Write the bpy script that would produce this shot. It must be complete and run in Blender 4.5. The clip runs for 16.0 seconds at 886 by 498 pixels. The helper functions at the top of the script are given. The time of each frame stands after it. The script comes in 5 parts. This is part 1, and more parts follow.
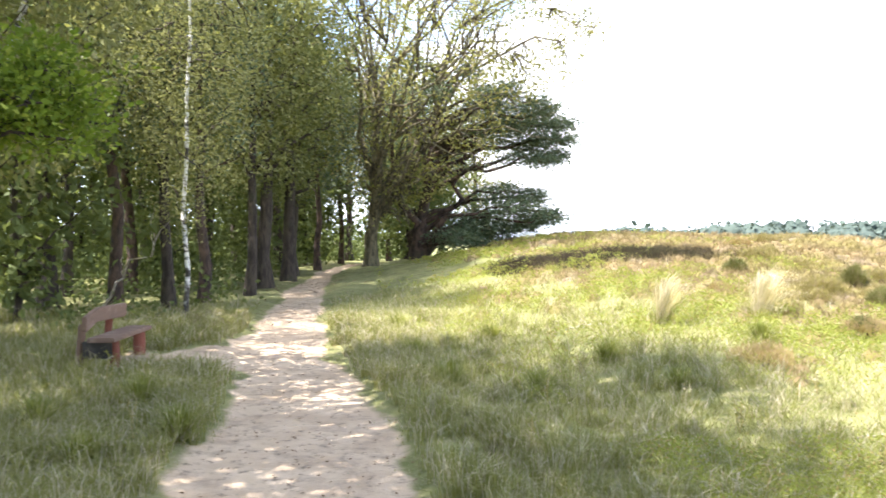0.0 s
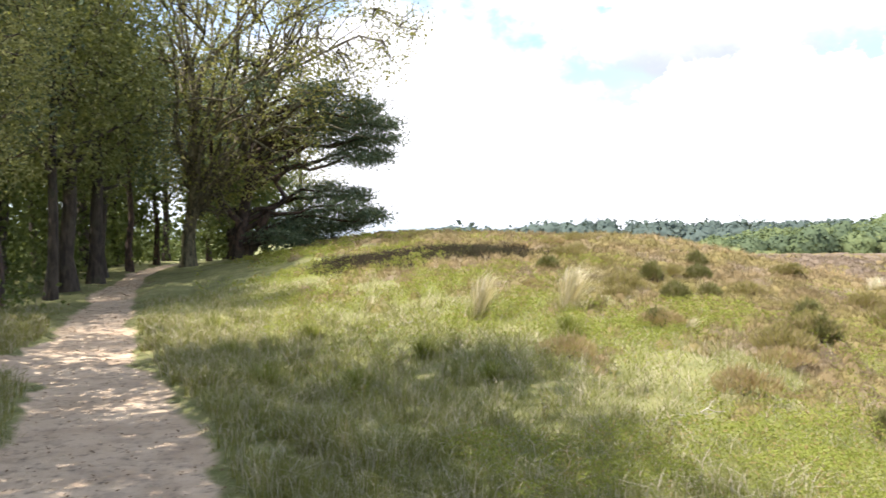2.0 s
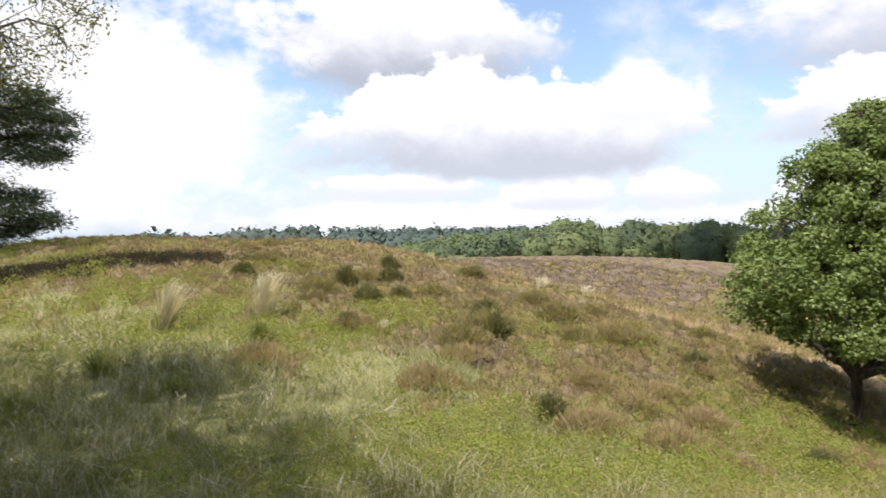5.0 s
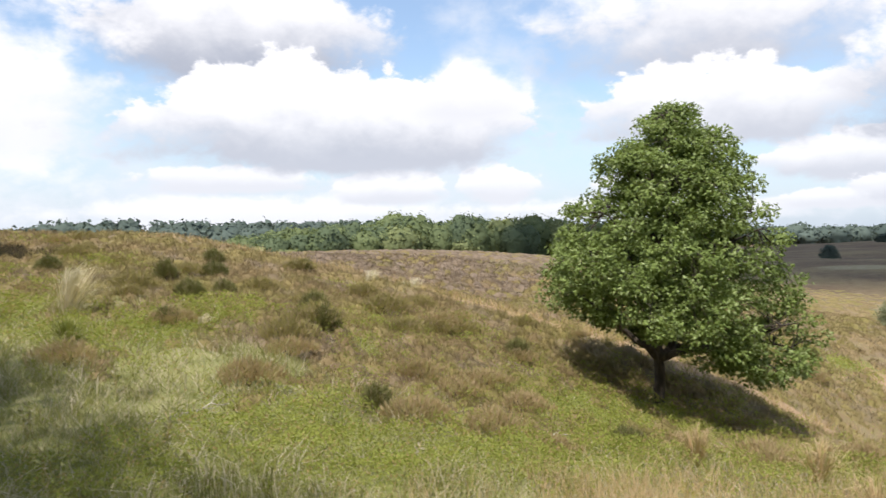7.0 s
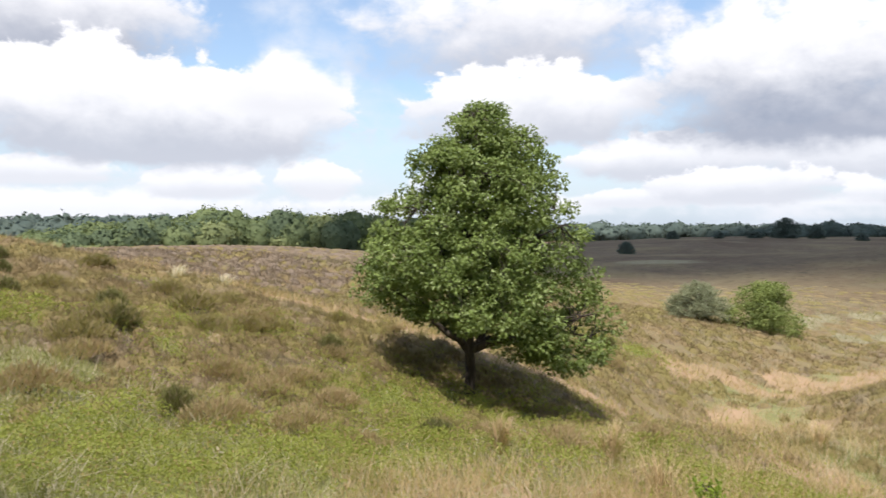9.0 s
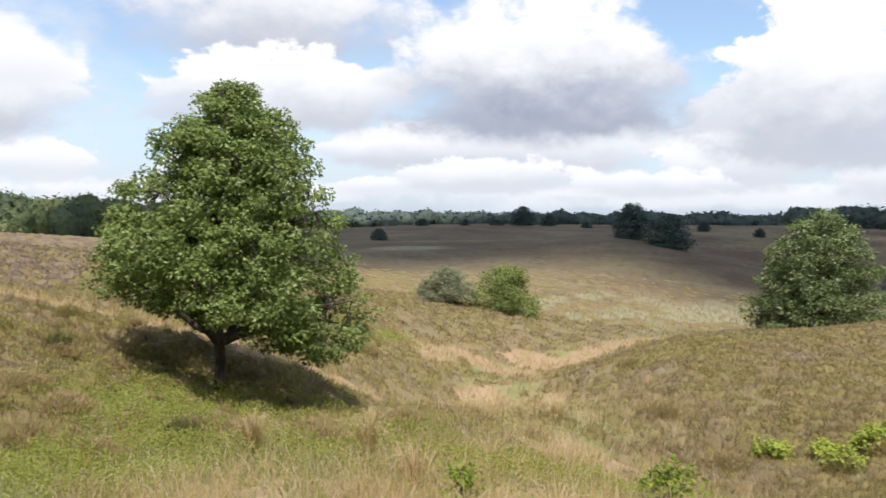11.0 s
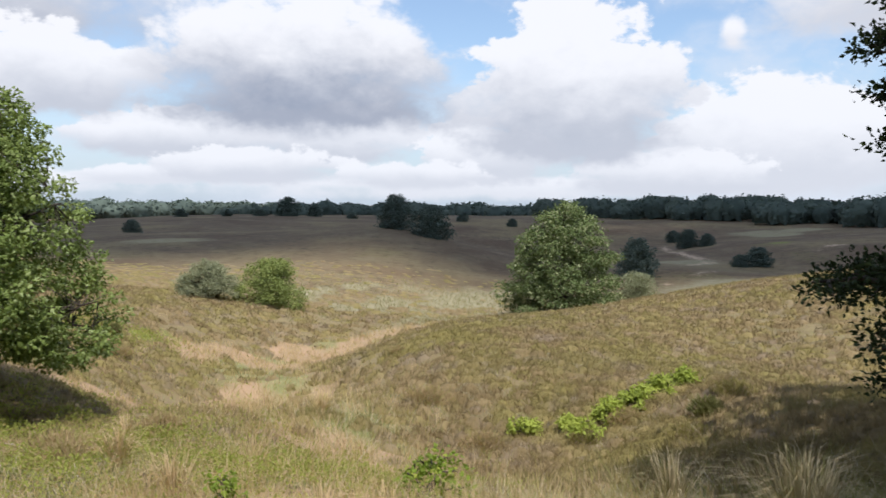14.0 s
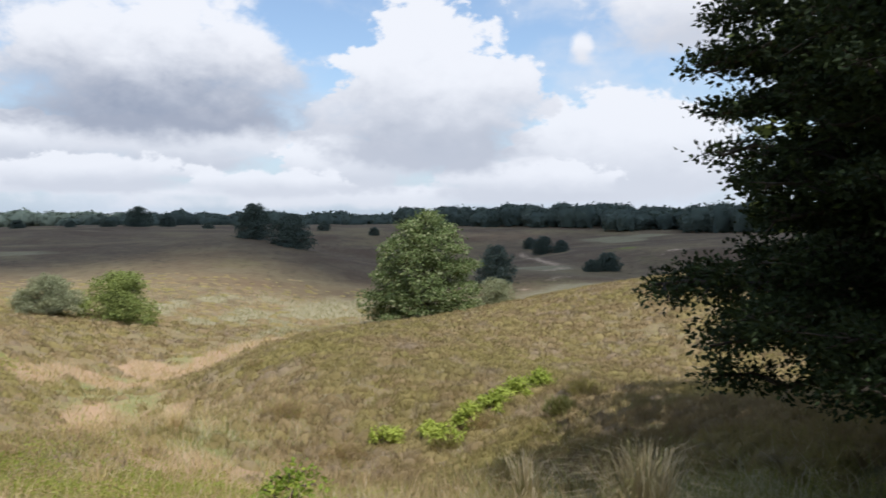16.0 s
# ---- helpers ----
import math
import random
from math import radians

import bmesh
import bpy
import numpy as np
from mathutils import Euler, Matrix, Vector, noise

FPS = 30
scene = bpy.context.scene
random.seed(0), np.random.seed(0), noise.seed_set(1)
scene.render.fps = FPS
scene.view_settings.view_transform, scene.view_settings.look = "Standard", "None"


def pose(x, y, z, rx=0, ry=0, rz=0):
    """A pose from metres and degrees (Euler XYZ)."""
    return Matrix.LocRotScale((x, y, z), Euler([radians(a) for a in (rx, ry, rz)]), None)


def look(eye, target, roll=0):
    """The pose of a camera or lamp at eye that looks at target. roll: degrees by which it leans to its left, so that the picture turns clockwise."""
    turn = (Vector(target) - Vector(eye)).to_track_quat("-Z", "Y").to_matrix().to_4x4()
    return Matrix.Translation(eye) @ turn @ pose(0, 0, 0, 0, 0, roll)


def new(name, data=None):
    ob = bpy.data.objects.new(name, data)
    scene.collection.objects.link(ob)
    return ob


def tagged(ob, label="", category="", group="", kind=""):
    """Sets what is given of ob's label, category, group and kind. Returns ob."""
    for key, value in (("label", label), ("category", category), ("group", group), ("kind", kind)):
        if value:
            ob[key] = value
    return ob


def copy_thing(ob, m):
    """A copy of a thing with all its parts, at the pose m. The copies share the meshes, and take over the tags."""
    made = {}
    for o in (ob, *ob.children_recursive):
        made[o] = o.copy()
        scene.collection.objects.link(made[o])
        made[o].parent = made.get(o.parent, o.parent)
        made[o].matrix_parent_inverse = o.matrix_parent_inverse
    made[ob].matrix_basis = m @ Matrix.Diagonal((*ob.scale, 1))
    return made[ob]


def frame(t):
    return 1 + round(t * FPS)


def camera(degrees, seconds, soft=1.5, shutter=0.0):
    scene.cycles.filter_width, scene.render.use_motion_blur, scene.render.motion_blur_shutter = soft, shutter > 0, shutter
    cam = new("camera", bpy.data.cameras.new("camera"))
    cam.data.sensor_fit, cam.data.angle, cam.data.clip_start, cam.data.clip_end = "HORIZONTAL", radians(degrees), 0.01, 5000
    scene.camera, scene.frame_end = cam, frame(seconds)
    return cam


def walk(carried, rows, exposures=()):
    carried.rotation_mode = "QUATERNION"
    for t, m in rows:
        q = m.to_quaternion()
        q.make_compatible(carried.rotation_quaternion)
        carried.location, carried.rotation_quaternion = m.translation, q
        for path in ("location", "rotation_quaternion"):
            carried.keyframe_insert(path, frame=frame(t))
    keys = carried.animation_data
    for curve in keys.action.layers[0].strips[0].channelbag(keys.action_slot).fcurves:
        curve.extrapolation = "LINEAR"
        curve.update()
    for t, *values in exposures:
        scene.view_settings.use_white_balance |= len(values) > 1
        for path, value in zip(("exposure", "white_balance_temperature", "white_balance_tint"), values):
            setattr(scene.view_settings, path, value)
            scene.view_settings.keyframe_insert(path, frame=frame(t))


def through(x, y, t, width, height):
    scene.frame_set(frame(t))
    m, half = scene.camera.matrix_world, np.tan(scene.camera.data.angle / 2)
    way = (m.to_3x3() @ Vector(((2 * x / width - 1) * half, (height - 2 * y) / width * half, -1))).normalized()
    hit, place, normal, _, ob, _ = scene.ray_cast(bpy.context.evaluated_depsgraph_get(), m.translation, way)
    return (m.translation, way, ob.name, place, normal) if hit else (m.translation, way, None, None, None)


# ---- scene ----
cam = camera(58.1, 16.0, soft=1.5, shutter=0.5)
PATH = [
    (0, (0.034, -0.723, 1.683), (-0.079, 1.273, 1.654), -0.4),
    (0.5, (0.062, -0.72, 1.685), (0.061, 1.279, 1.654), -0.4),
    (1, (0.09, -0.726, 1.687), (0.182, 1.272, 1.653), -0.5),
    (1.5, (0.119, -0.71, 1.676), (0.309, 1.28, 1.642), -0.5),
    (2, (0.152, -0.709, 1.683), (0.467, 1.265, 1.648), -0.5),
    (2.5, (0.183, -0.7, 1.68), (0.607, 1.255, 1.649), -0.7),
    (3, (0.199, -0.692, 1.676), (0.758, 1.229, 1.652), -0.7),
    (3.5, (0.231, -0.676, 1.674), (0.914, 1.204, 1.653), -0.8),
    (4, (0.254, -0.677, 1.667), (1.07, 1.149, 1.653), -0.8),
    (4.2, (0.277, -0.663, 1.661), (1.133, 1.145, 1.647), -0.9),
    (6.3, (0.387, -0.653, 1.65), (1.613, 0.926, 1.607), -0.6),
    (6.5, (0.371, -0.687, 1.65), (1.63, 0.866, 1.608), -0.8),
    (7, (0.419, -0.688, 1.613), (1.759, 0.796, 1.567), -0.7),
    (7.5, (0.457, -0.687, 1.613), (1.857, 0.74, 1.559), -0.6),
    (8, (0.505, -0.681, 1.603), (1.981, 0.668, 1.547), -0.6),
    (8.5, (0.539, -0.69, 1.594), (2.089, 0.572, 1.537), -0.5),
    (9, (0.581, -0.685, 1.589), (2.218, 0.463, 1.529), -0.3),
    (9.5, (0.596, -0.685, 1.565), (2.296, 0.367, 1.503), -0.2),
    (10, (0.597, -0.694, 1.587), (2.393, 0.183, 1.508), 0.0),
    (10.2, (0.632, -0.655, 1.573), (2.46, 0.152, 1.49), -0.0),
    (12.3, (0.829, -0.547, 1.634), (2.795, -0.201, 1.524), 0.4),
    (12.5, (0.83, -0.545, 1.63), (2.804, -0.247, 1.517), 0.3),
    (13, (0.823, -0.566, 1.643), (2.809, -0.36, 1.526), 0.4),
    (13.5, (0.857, -0.559, 1.634), (2.85, -0.432, 1.516), 0.4),
    (14, (0.855, -0.582, 1.635), (2.851, -0.555, 1.52), 0.4),
    (14.5, (0.851, -0.59, 1.63), (2.848, -0.63, 1.516), 0.3),
    (15, (0.856, -0.596, 1.628), (2.85, -0.707, 1.514), 0.2),
    (15.5, (0.854, -0.61, 1.632), (2.842, -0.796, 1.526), 0.1),
    (16, (0.838, -0.628, 1.641), (2.811, -0.944, 1.549), 0.1),
]
walk(cam, [(t, look(eye, target, roll)) for t, eye, target, roll in PATH],
     [(0, 2.03, 6200, 14), (2, 1.16, 6300, 14), (4, 0.62, 6350, 14), (8, 0.44, 6350, 13), (13, 0.32, 6250, 13), (16, 0.2, 6100, 12)])

# ---- light: a half-cloudy summer noon, the sun high in the west-south-west ----
SUN_UP, SUN_TO = 60.0, Vector((-0.92, -0.38, 0.0)).normalized()
sun_way = Vector((SUN_TO.x * math.cos(radians(SUN_UP)), SUN_TO.y * math.cos(radians(SUN_UP)), math.sin(radians(SUN_UP))))
sun_data = bpy.data.lights.new("sun", "SUN")
sun_data.energy, sun_data.angle, sun_data.color = 5.0, radians(0.53), (1.0, 0.95, 0.86)
sun = new("sun", sun_data)
sun.matrix_world = look(sun_way * 60, (0, 0, 0))

world = bpy.data.worlds.new("sky")
scene.world = world
world.use_nodes = True


def node(tree, kind, **values):
    n = tree.nodes.new(kind)
    for key, value in values.items():
        if key in n.inputs:
            n.inputs[key].default_value = value
    return n


def calc(tree, op, a, b=0.5, c=None):
    """A Math node on sockets or numbers; returns its output."""
    n = tree.nodes.new("ShaderNodeMath")
    n.operation = op
    for i, v in enumerate((a, b) if c is None else (a, b, c)):
        if isinstance(v, (int, float)):
            n.inputs[i].default_value = v
        else:
            tree.links.new(v, n.inputs[i])
    return n.outputs[0]


def vcalc(tree, op, a, b, out="Vector"):
    n = tree.nodes.new("ShaderNodeVectorMath")
    n.operation = op
    for i, v in enumerate((a, b)):
        if isinstance(v, tuple):
            n.inputs[i].default_value = v
        elif isinstance(v, (int, float)):
            n.inputs["Scale"].default_value = v
        else:
            tree.links.new(v, n.inputs["Scale"] if op == "SCALE" and i == 1 else n.inputs[i])
    return n.outputs[out]


def span(tree, value, lo, hi, smooth=True):
    """0 below lo, 1 above hi."""
    n = tree.nodes.new("ShaderNodeMapRange")
    n.interpolation_type = "SMOOTHSTEP" if smooth else "LINEAR"
    n.inputs[1].default_value, n.inputs[2].default_value = (lo, hi) if lo < hi else (hi, lo)
    if lo > hi:
        n.inputs[3].default_value, n.inputs[4].default_value = 1.0, 0.0
    tree.links.new(value, n.inputs[0])
    return n.outputs[0]


def blend(tree, f, a, b, mode="MIX"):
    n = tree.nodes.new("ShaderNodeMix")
    n.data_type, n.blend_type = "RGBA", mode
    for sock, v in ((n.inputs[0], f), (n.inputs[6], a), (n.inputs[7], b)):
        if isinstance(v, (int, float)):
            sock.default_value = v
        elif isinstance(v, tuple):
            sock.default_value = (*v[:3], 1)
        else:
            tree.links.new(v, sock)
    return n.outputs[2]


def blend_value(tree, f, a, b):
    return calc(tree, "ADD", calc(tree, "MULTIPLY", a, calc(tree, "SUBTRACT", 1.0, f)), calc(tree, "MULTIPLY", b, f))


def fbm(tree, where, scale, detail=6.0, rough=0.55, warp=0.0):
    n = node(tree, "ShaderNodeTexNoise", Scale=scale, Detail=detail, Roughness=rough, Distortion=warp)
    tree.links.new(where, n.inputs["Vector"])
    return n.outputs[0]


HIGH_CLOUDS = [  # bearing, foot, half width and height in degrees; how grey the underside is; how soft the edge
    (61.0, 11.6, 13.0, 7.0, 0.7, 0.5), (28.0, 11.7, 11.0, 7.0, 0.85, 0.25), (8.0, 7.0, 14.0, 10.0, 0.15, 0.5), (-28.0, 8.0, 16.0, 8.0, 0.3, 0.5),
    (33.5, 5.7, 13.5, 5.6, 0.75, 0.12), (61.0, 6.7, 8.5, 4.6, 0.65, 0.12), (79.5, 6.9, 11.0, 8.5, 1.05, 0.3), (98.5, 5.0, 7.8, 9.0, 0.75, 0.12),
    (108.8, 10.8, 0.9, 1.6, 0.2, 0.6), (122.0, 12.0, 11.0, 6.0, 0.5, 0.3), (150.0, 9.0, 16.0, 8.0, 0.5, 0.4), (44.0, 8.6, 4.5, 3.2, 0.25, 0.5)]
LOW_CLOUDS = [
    (56.0, 1.0, 14.0, 1.3, 0.2, 0.5), (90.0, 0.8, 16.0, 1.5, 0.25, 0.4), (30.0, 0.9, 14.0, 1.6, 0.15, 0.5), (4.0, 2.0, 14.0, 5.0, 0.1, 0.5),
    (27.5, 3.3, 6.0, 1.4, 0.35, 0.2), (38.4, 2.5, 3.4, 1.6, 0.4, 0.15), (46.2, 2.6, 2.6, 1.9, 0.35, 0.15), (68.5, 1.5, 4.0, 1.0, 0.35, 0.2), (56.0, 2.6, 4.0, 1.5, 0.3, 0.2),
    (71.0, 3.7, 6.5, 2.3, 0.6, 0.12), (81.0, 3.3, 6.5, 3.4, 0.6, 0.12), (76.0, 2.0, 7.0, 1.8, 0.5, 0.15), (92.5, 2.4, 5.5, 2.9, 0.5, 0.12), (87.0, 1.5, 6.5, 1.5, 0.45, 0.2),
    (111.0, 2.5, 8.5, 5.3, 0.45, 0.12), (104.0, 1.5, 6.0, 2.2, 0.5, 0.15)]


def puffs(t, where, scale, detail):
    """Rounded heaps, about -0.5 to 0.5: high in the middle of each, with smaller ones upon them."""
    n = node(t, "ShaderNodeTexVoronoi", Scale=scale, Detail=detail, Roughness=0.5, Lacunarity=2.3, Smoothness=0.35, Randomness=1.0)
    n.feature, n.normalize = "SMOOTH_F1", True
    t.links.new(where, n.inputs["Vector"])
    return calc(t, "SUBTRACT", 0.42, n.outputs["Distance"])


def sky_nodes():
    t = world.node_tree
    t.nodes.clear()
    sky = t.nodes.new("ShaderNodeTexSky")
    sky.sky_type, sky.sun_disc = "NISHITA", False
    sky.sun_elevation, sky.sun_rotation = radians(SUN_UP), math.atan2(SUN_TO.x, SUN_TO.y)
    sky.air_density, sky.dust_density, sky.ozone_density = 1.0, 1.0, 1.6
    way = t.nodes.new("ShaderNodeTexCoord").outputs["Generated"]
    sep = t.nodes.new("ShaderNodeSeparateXYZ")
    t.links.new(way, sep.inputs[0])
    up = calc(t, "MULTIPLY", calc(t, "ARCSINE", sep.outputs[2]), 57.2958)
    round_ = calc(t, "MULTIPLY", calc(t, "ARCTAN2", sep.outputs[0], sep.outputs[1]), 57.2958)
    flat = t.nodes.new("ShaderNodeCombineXYZ")
    t.links.new(round_, flat.inputs[0])
    t.links.new(calc(t, "MULTIPLY", up, 1.5), flat.inputs[1])
    flat.inputs[2].default_value = 3.7
    soft = calc(t, "SUBTRACT", fbm(t, flat.outputs[0], 0.075, 6.0, 0.5, 0.3), 0.5)
    wisp = calc(t, "SUBTRACT", fbm(t, flat.outputs[0], 0.33, 8.0, 0.58, 0.2), 0.5)
    big, small = puffs(t, flat.outputs[0], 0.22, 3.0), puffs(t, flat.outputs[0], 0.62, 3.0)
    heapy = calc(t, "ADD", big, calc(t, "MULTIPLY", wisp, 0.55))
    knobs = calc(t, "ADD", small, calc(t, "MULTIPLY", wisp, 0.7))
    haze = span(t, calc(t, "SUBTRACT", 12.0, up), 0.0, 12.0)
    col = blend(t, 1.0, sky.outputs[0], (SKY_GAIN * 0.95, SKY_GAIN * 1.0, SKY_GAIN * 1.0), "MULTIPLY")
    col = blend(t, calc(t, "MULTIPLY", haze, 0.66), col, (0.60, 0.71, 0.85))
    col = blend(t, 0.12, col, (0.80, 0.88, 0.96))
    # thin veils between the heaps
    col = blend(t, calc(t, "MULTIPLY", span(t, calc(t, "ADD", soft, calc(t, "MULTIPLY", wisp, 0.35)), -0.12, 0.16), 0.78), col, (0.80, 0.85, 0.91))
    for bearing, foot, wide, tall, grey, edge in LOW_CLOUDS + HIGH_CLOUDS:
        across = calc(t, "DIVIDE", calc(t, "SUBTRACT", round_, bearing), wide)
        rise = calc(t, "DIVIDE", calc(t, "SUBTRACT", up, foot), tall)
        under, over = calc(t, "MULTIPLY", calc(t, "MINIMUM", rise, 0.0), 3.2 if tall > 3 else 2.2), calc(t, "MAXIMUM", rise, 0.0)
        gone = calc(t, "SQRT", calc(t, "ADD", calc(t, "MULTIPLY", across, across), calc(t, "ADD", calc(t, "MULTIPLY", under, under), calc(t, "MULTIPLY", over, over))))
        lumps = calc(t, "ADD", calc(t, "MULTIPLY", heapy, 1.25 if tall > 3 else 0.7), calc(t, "ADD", calc(t, "MULTIPLY", knobs, 0.35 if tall > 3 else 1.1), calc(t, "MULTIPLY", soft, 0.9)))
        body = calc(t, "ADD", calc(t, "SUBTRACT", 0.92, gone), lumps)
        # white where the sun falls on the heaps, grey towards the flat foot
        dim = calc(t, "ADD", calc(t, "MULTIPLY", rise, -1.0), calc(t, "ADD", calc(t, "MULTIPLY", heapy, -0.55), calc(t, "MULTIPLY", knobs, -0.25)))
        shade = calc(t, "ADD", calc(t, "MULTIPLY", span(t, dim, -0.78, -0.02), 0.9), calc(t, "MULTIPLY", span(t, knobs, 0.1, -0.4), 0.15))
        heap = blend(t, calc(t, "MULTIPLY", shade, grey), (1.0, 1.0, 1.0), (0.30, 0.34, 0.43))
        heap = blend(t, calc(t, "MULTIPLY", haze, 0.28), heap, (0.80, 0.86, 0.93))
        sharp = span(t, body, 0.0, edge)
        blurred = span(t, body, 0.0, edge + 0.45)
        col = blend(t, calc(t, "MULTIPLY", blend_value(t, span(t, rise, 0.05, 0.35), blurred, sharp), 0.97), col, heap)
    back = node(t, "ShaderNodeBackground", Strength=SKY_LIGHT)
    t.links.new(col, back.inputs[0])
    t.links.new(back.outputs[0], t.nodes.new("ShaderNodeOutputWorld").inputs[0])


SKY_GAIN, SKY_LIGHT = 0.17, 0.80
sky_nodes()

# ---- materials ----
def plain(name):
    m = bpy.data.materials.new(name)
    m.use_nodes = True
    return m, m.node_tree, m.node_tree.nodes["Principled BSDF"]


def obj_at(t):
    return t.nodes.new("ShaderNodeTexCoord").outputs["Object"]


def world_at(t):
    return t.nodes.new("ShaderNodeNewGeometry").outputs["Position"]


def bumped(t, b, height, strength, distance):
    n = node(t, "ShaderNodeBump", Strength=strength, Distance=distance)
    t.links.new(height, n.inputs["Height"])
    t.links.new(n.outputs[0], b.inputs["Normal"])


def leafy(name, dark, light, odd=None, odd_share=0.1, through=0.35, rough=0.65, patch_size=0.9):
    """Leaves or blades: every one its own tone, light shining through it."""
    m, t, b = plain(name)
    isle = t.nodes.new("ShaderNodeNewGeometry").outputs["Random Per Island"]
    patch = span(t, fbm(t, world_at(t), patch_size, 4.0, 0.6), 0.32, 0.68)
    f = calc(t, "ADD", calc(t, "MULTIPLY", isle, 0.5), calc(t, "MULTIPLY", patch, 0.5))
    col = blend(t, f, dark, light)
    if odd:
        pick = calc(t, "GREATER_THAN", calc(t, "FRACT", calc(t, "MULTIPLY", isle, 37.7)), 1.0 - odd_share)
        col = blend(t, pick, col, odd)
    t.links.new(col, b.inputs["Base Color"])
    b.inputs["Roughness"].default_value = rough
    b.inputs["Specular IOR Level"].default_value = 0.2
    thin = t.nodes.new("ShaderNodeBsdfTranslucent")
    t.links.new(blend(t, 0.5, col, (light[0] * 1.3, light[1] * 1.25, light[2] * 0.6)), thin.inputs[0])
    mix = t.nodes.new("ShaderNodeMixShader")
    mix.inputs[0].default_value = through
    t.links.new(b.outputs[0], mix.inputs[1])
    t.links.new(thin.outputs[0], mix.inputs[2])
    t.links.new(mix.outputs[0], t.nodes["Material Output"].inputs[0])
    return m


def heathy(name, brown, pale, olive, mauve, olive_from=0.5):
    """Heather: cushions of their own tone, patches of olive and faded mauve."""
    m, t, b = plain(name)
    at = world_at(t)
    isle = t.nodes.new("ShaderNodeNewGeometry").outputs["Random Per Island"]
    lump = span(t, fbm(t, at, 1.7, 3.0, 0.5), 0.34, 0.66)
    col = blend(t, calc(t, "ADD", calc(t, "MULTIPLY", lump, 0.65), calc(t, "MULTIPLY", isle, 0.35)), brown, pale)
    green = calc(t, "ADD", fbm(t, at, 0.22, 5.0, 0.62), calc(t, "MULTIPLY", calc(t, "SUBTRACT", isle, 0.5), 0.16))
    col = blend(t, calc(t, "MULTIPLY", span(t, green, olive_from, olive_from + 0.10), 0.85), col, blend(t, lump, olive, tuple(c * 1.15 for c in olive)))
    grey = fbm(t, vcalc(t, "ADD", at, (31.0, 17.0, 5.0)), 0.9, 5.0, 0.6)
    col = blend(t, calc(t, "MULTIPLY", span(t, grey, 0.53, 0.64), 0.6), col, mauve)
    t.links.new(col, b.inputs["Base Color"])
    b.inputs["Roughness"].default_value = 0.9
    b.inputs["Specular IOR Level"].default_value = 0.1
    rough_n = fbm(t, at, 14.0, 5.0, 0.7)
    col = blend(t, calc(t, "MULTIPLY", span(t, calc(t, "SUBTRACT", 1.0, rough_n), 0.5, 0.68), 0.30), col, tuple(c * 0.6 for c in brown))
    t.links.new(col, b.inputs["Base Color"])
    bumped(t, b, rough_n, 0.6, 0.035)
    thin = t.nodes.new("ShaderNodeBsdfTranslucent")
    t.links.new(col, thin.inputs[0])
    mix = t.nodes.new("ShaderNodeMixShader")
    mix.inputs[0].default_value = 0.42
    t.links.new(b.outputs[0], mix.inputs[1])
    t.links.new(thin.outputs[0], mix.inputs[2])
    t.links.new(mix.outputs[0], t.nodes["Material Output"].inputs[0])
    return m


def bark(name, dark, light, scale=9.0, stretch=0.25, depth=0.02):
    m, t, b = plain(name)
    at = vcalc(t, "MULTIPLY", obj_at(t), (1.0, 1.0, stretch))
    n = fbm(t, at, scale, 8.0, 0.65, 0.6)
    moss = span(t, fbm(t, obj_at(t), 1.3, 4.0), 0.5, 0.75)
    col = blend(t, span(t, n, 0.35, 0.68), dark, light)
    t.links.new(blend(t, calc(t, "MULTIPLY", moss, 0.35), col, (0.09, 0.105, 0.05)), b.inputs["Base Color"])
    b.inputs["Roughness"].default_value = 0.9
    bumped(t, b, n, 0.9, depth)
    return m


def birch_bark():
    m, t, b = plain("birch_bark")
    at = obj_at(t)
    rings = fbm(t, vcalc(t, "MULTIPLY", at, (3.0, 3.0, 14.0)), 1.0, 5.0, 0.6)
    scar = span(t, fbm(t, vcalc(t, "MULTIPLY", at, (1.2, 1.2, 2.6)), 1.0, 6.0, 0.7), 0.49, 0.56)
    col = blend(t, span(t, rings, 0.5, 0.72), (0.72, 0.70, 0.65), (0.42, 0.39, 0.35))
    col = blend(t, scar, col, (0.045, 0.04, 0.036))
    low = t.nodes.new("ShaderNodeSeparateXYZ")
    t.links.new(at, low.inputs[0])
    cracks = calc(t, "ADD", calc(t, "MULTIPLY", low.outputs[2], -0.55), calc(t, "MULTIPLY", fbm(t, at, 5.0, 5.0, 0.7), 1.6))
    t.links.new(blend(t, span(t, cracks, 0.35, 0.6), col, (0.055, 0.047, 0.04)), b.inputs["Base Color"])
    b.inputs["Roughness"].default_value = 0.75
    bumped(t, b, rings, 0.5, 0.01)
    return m


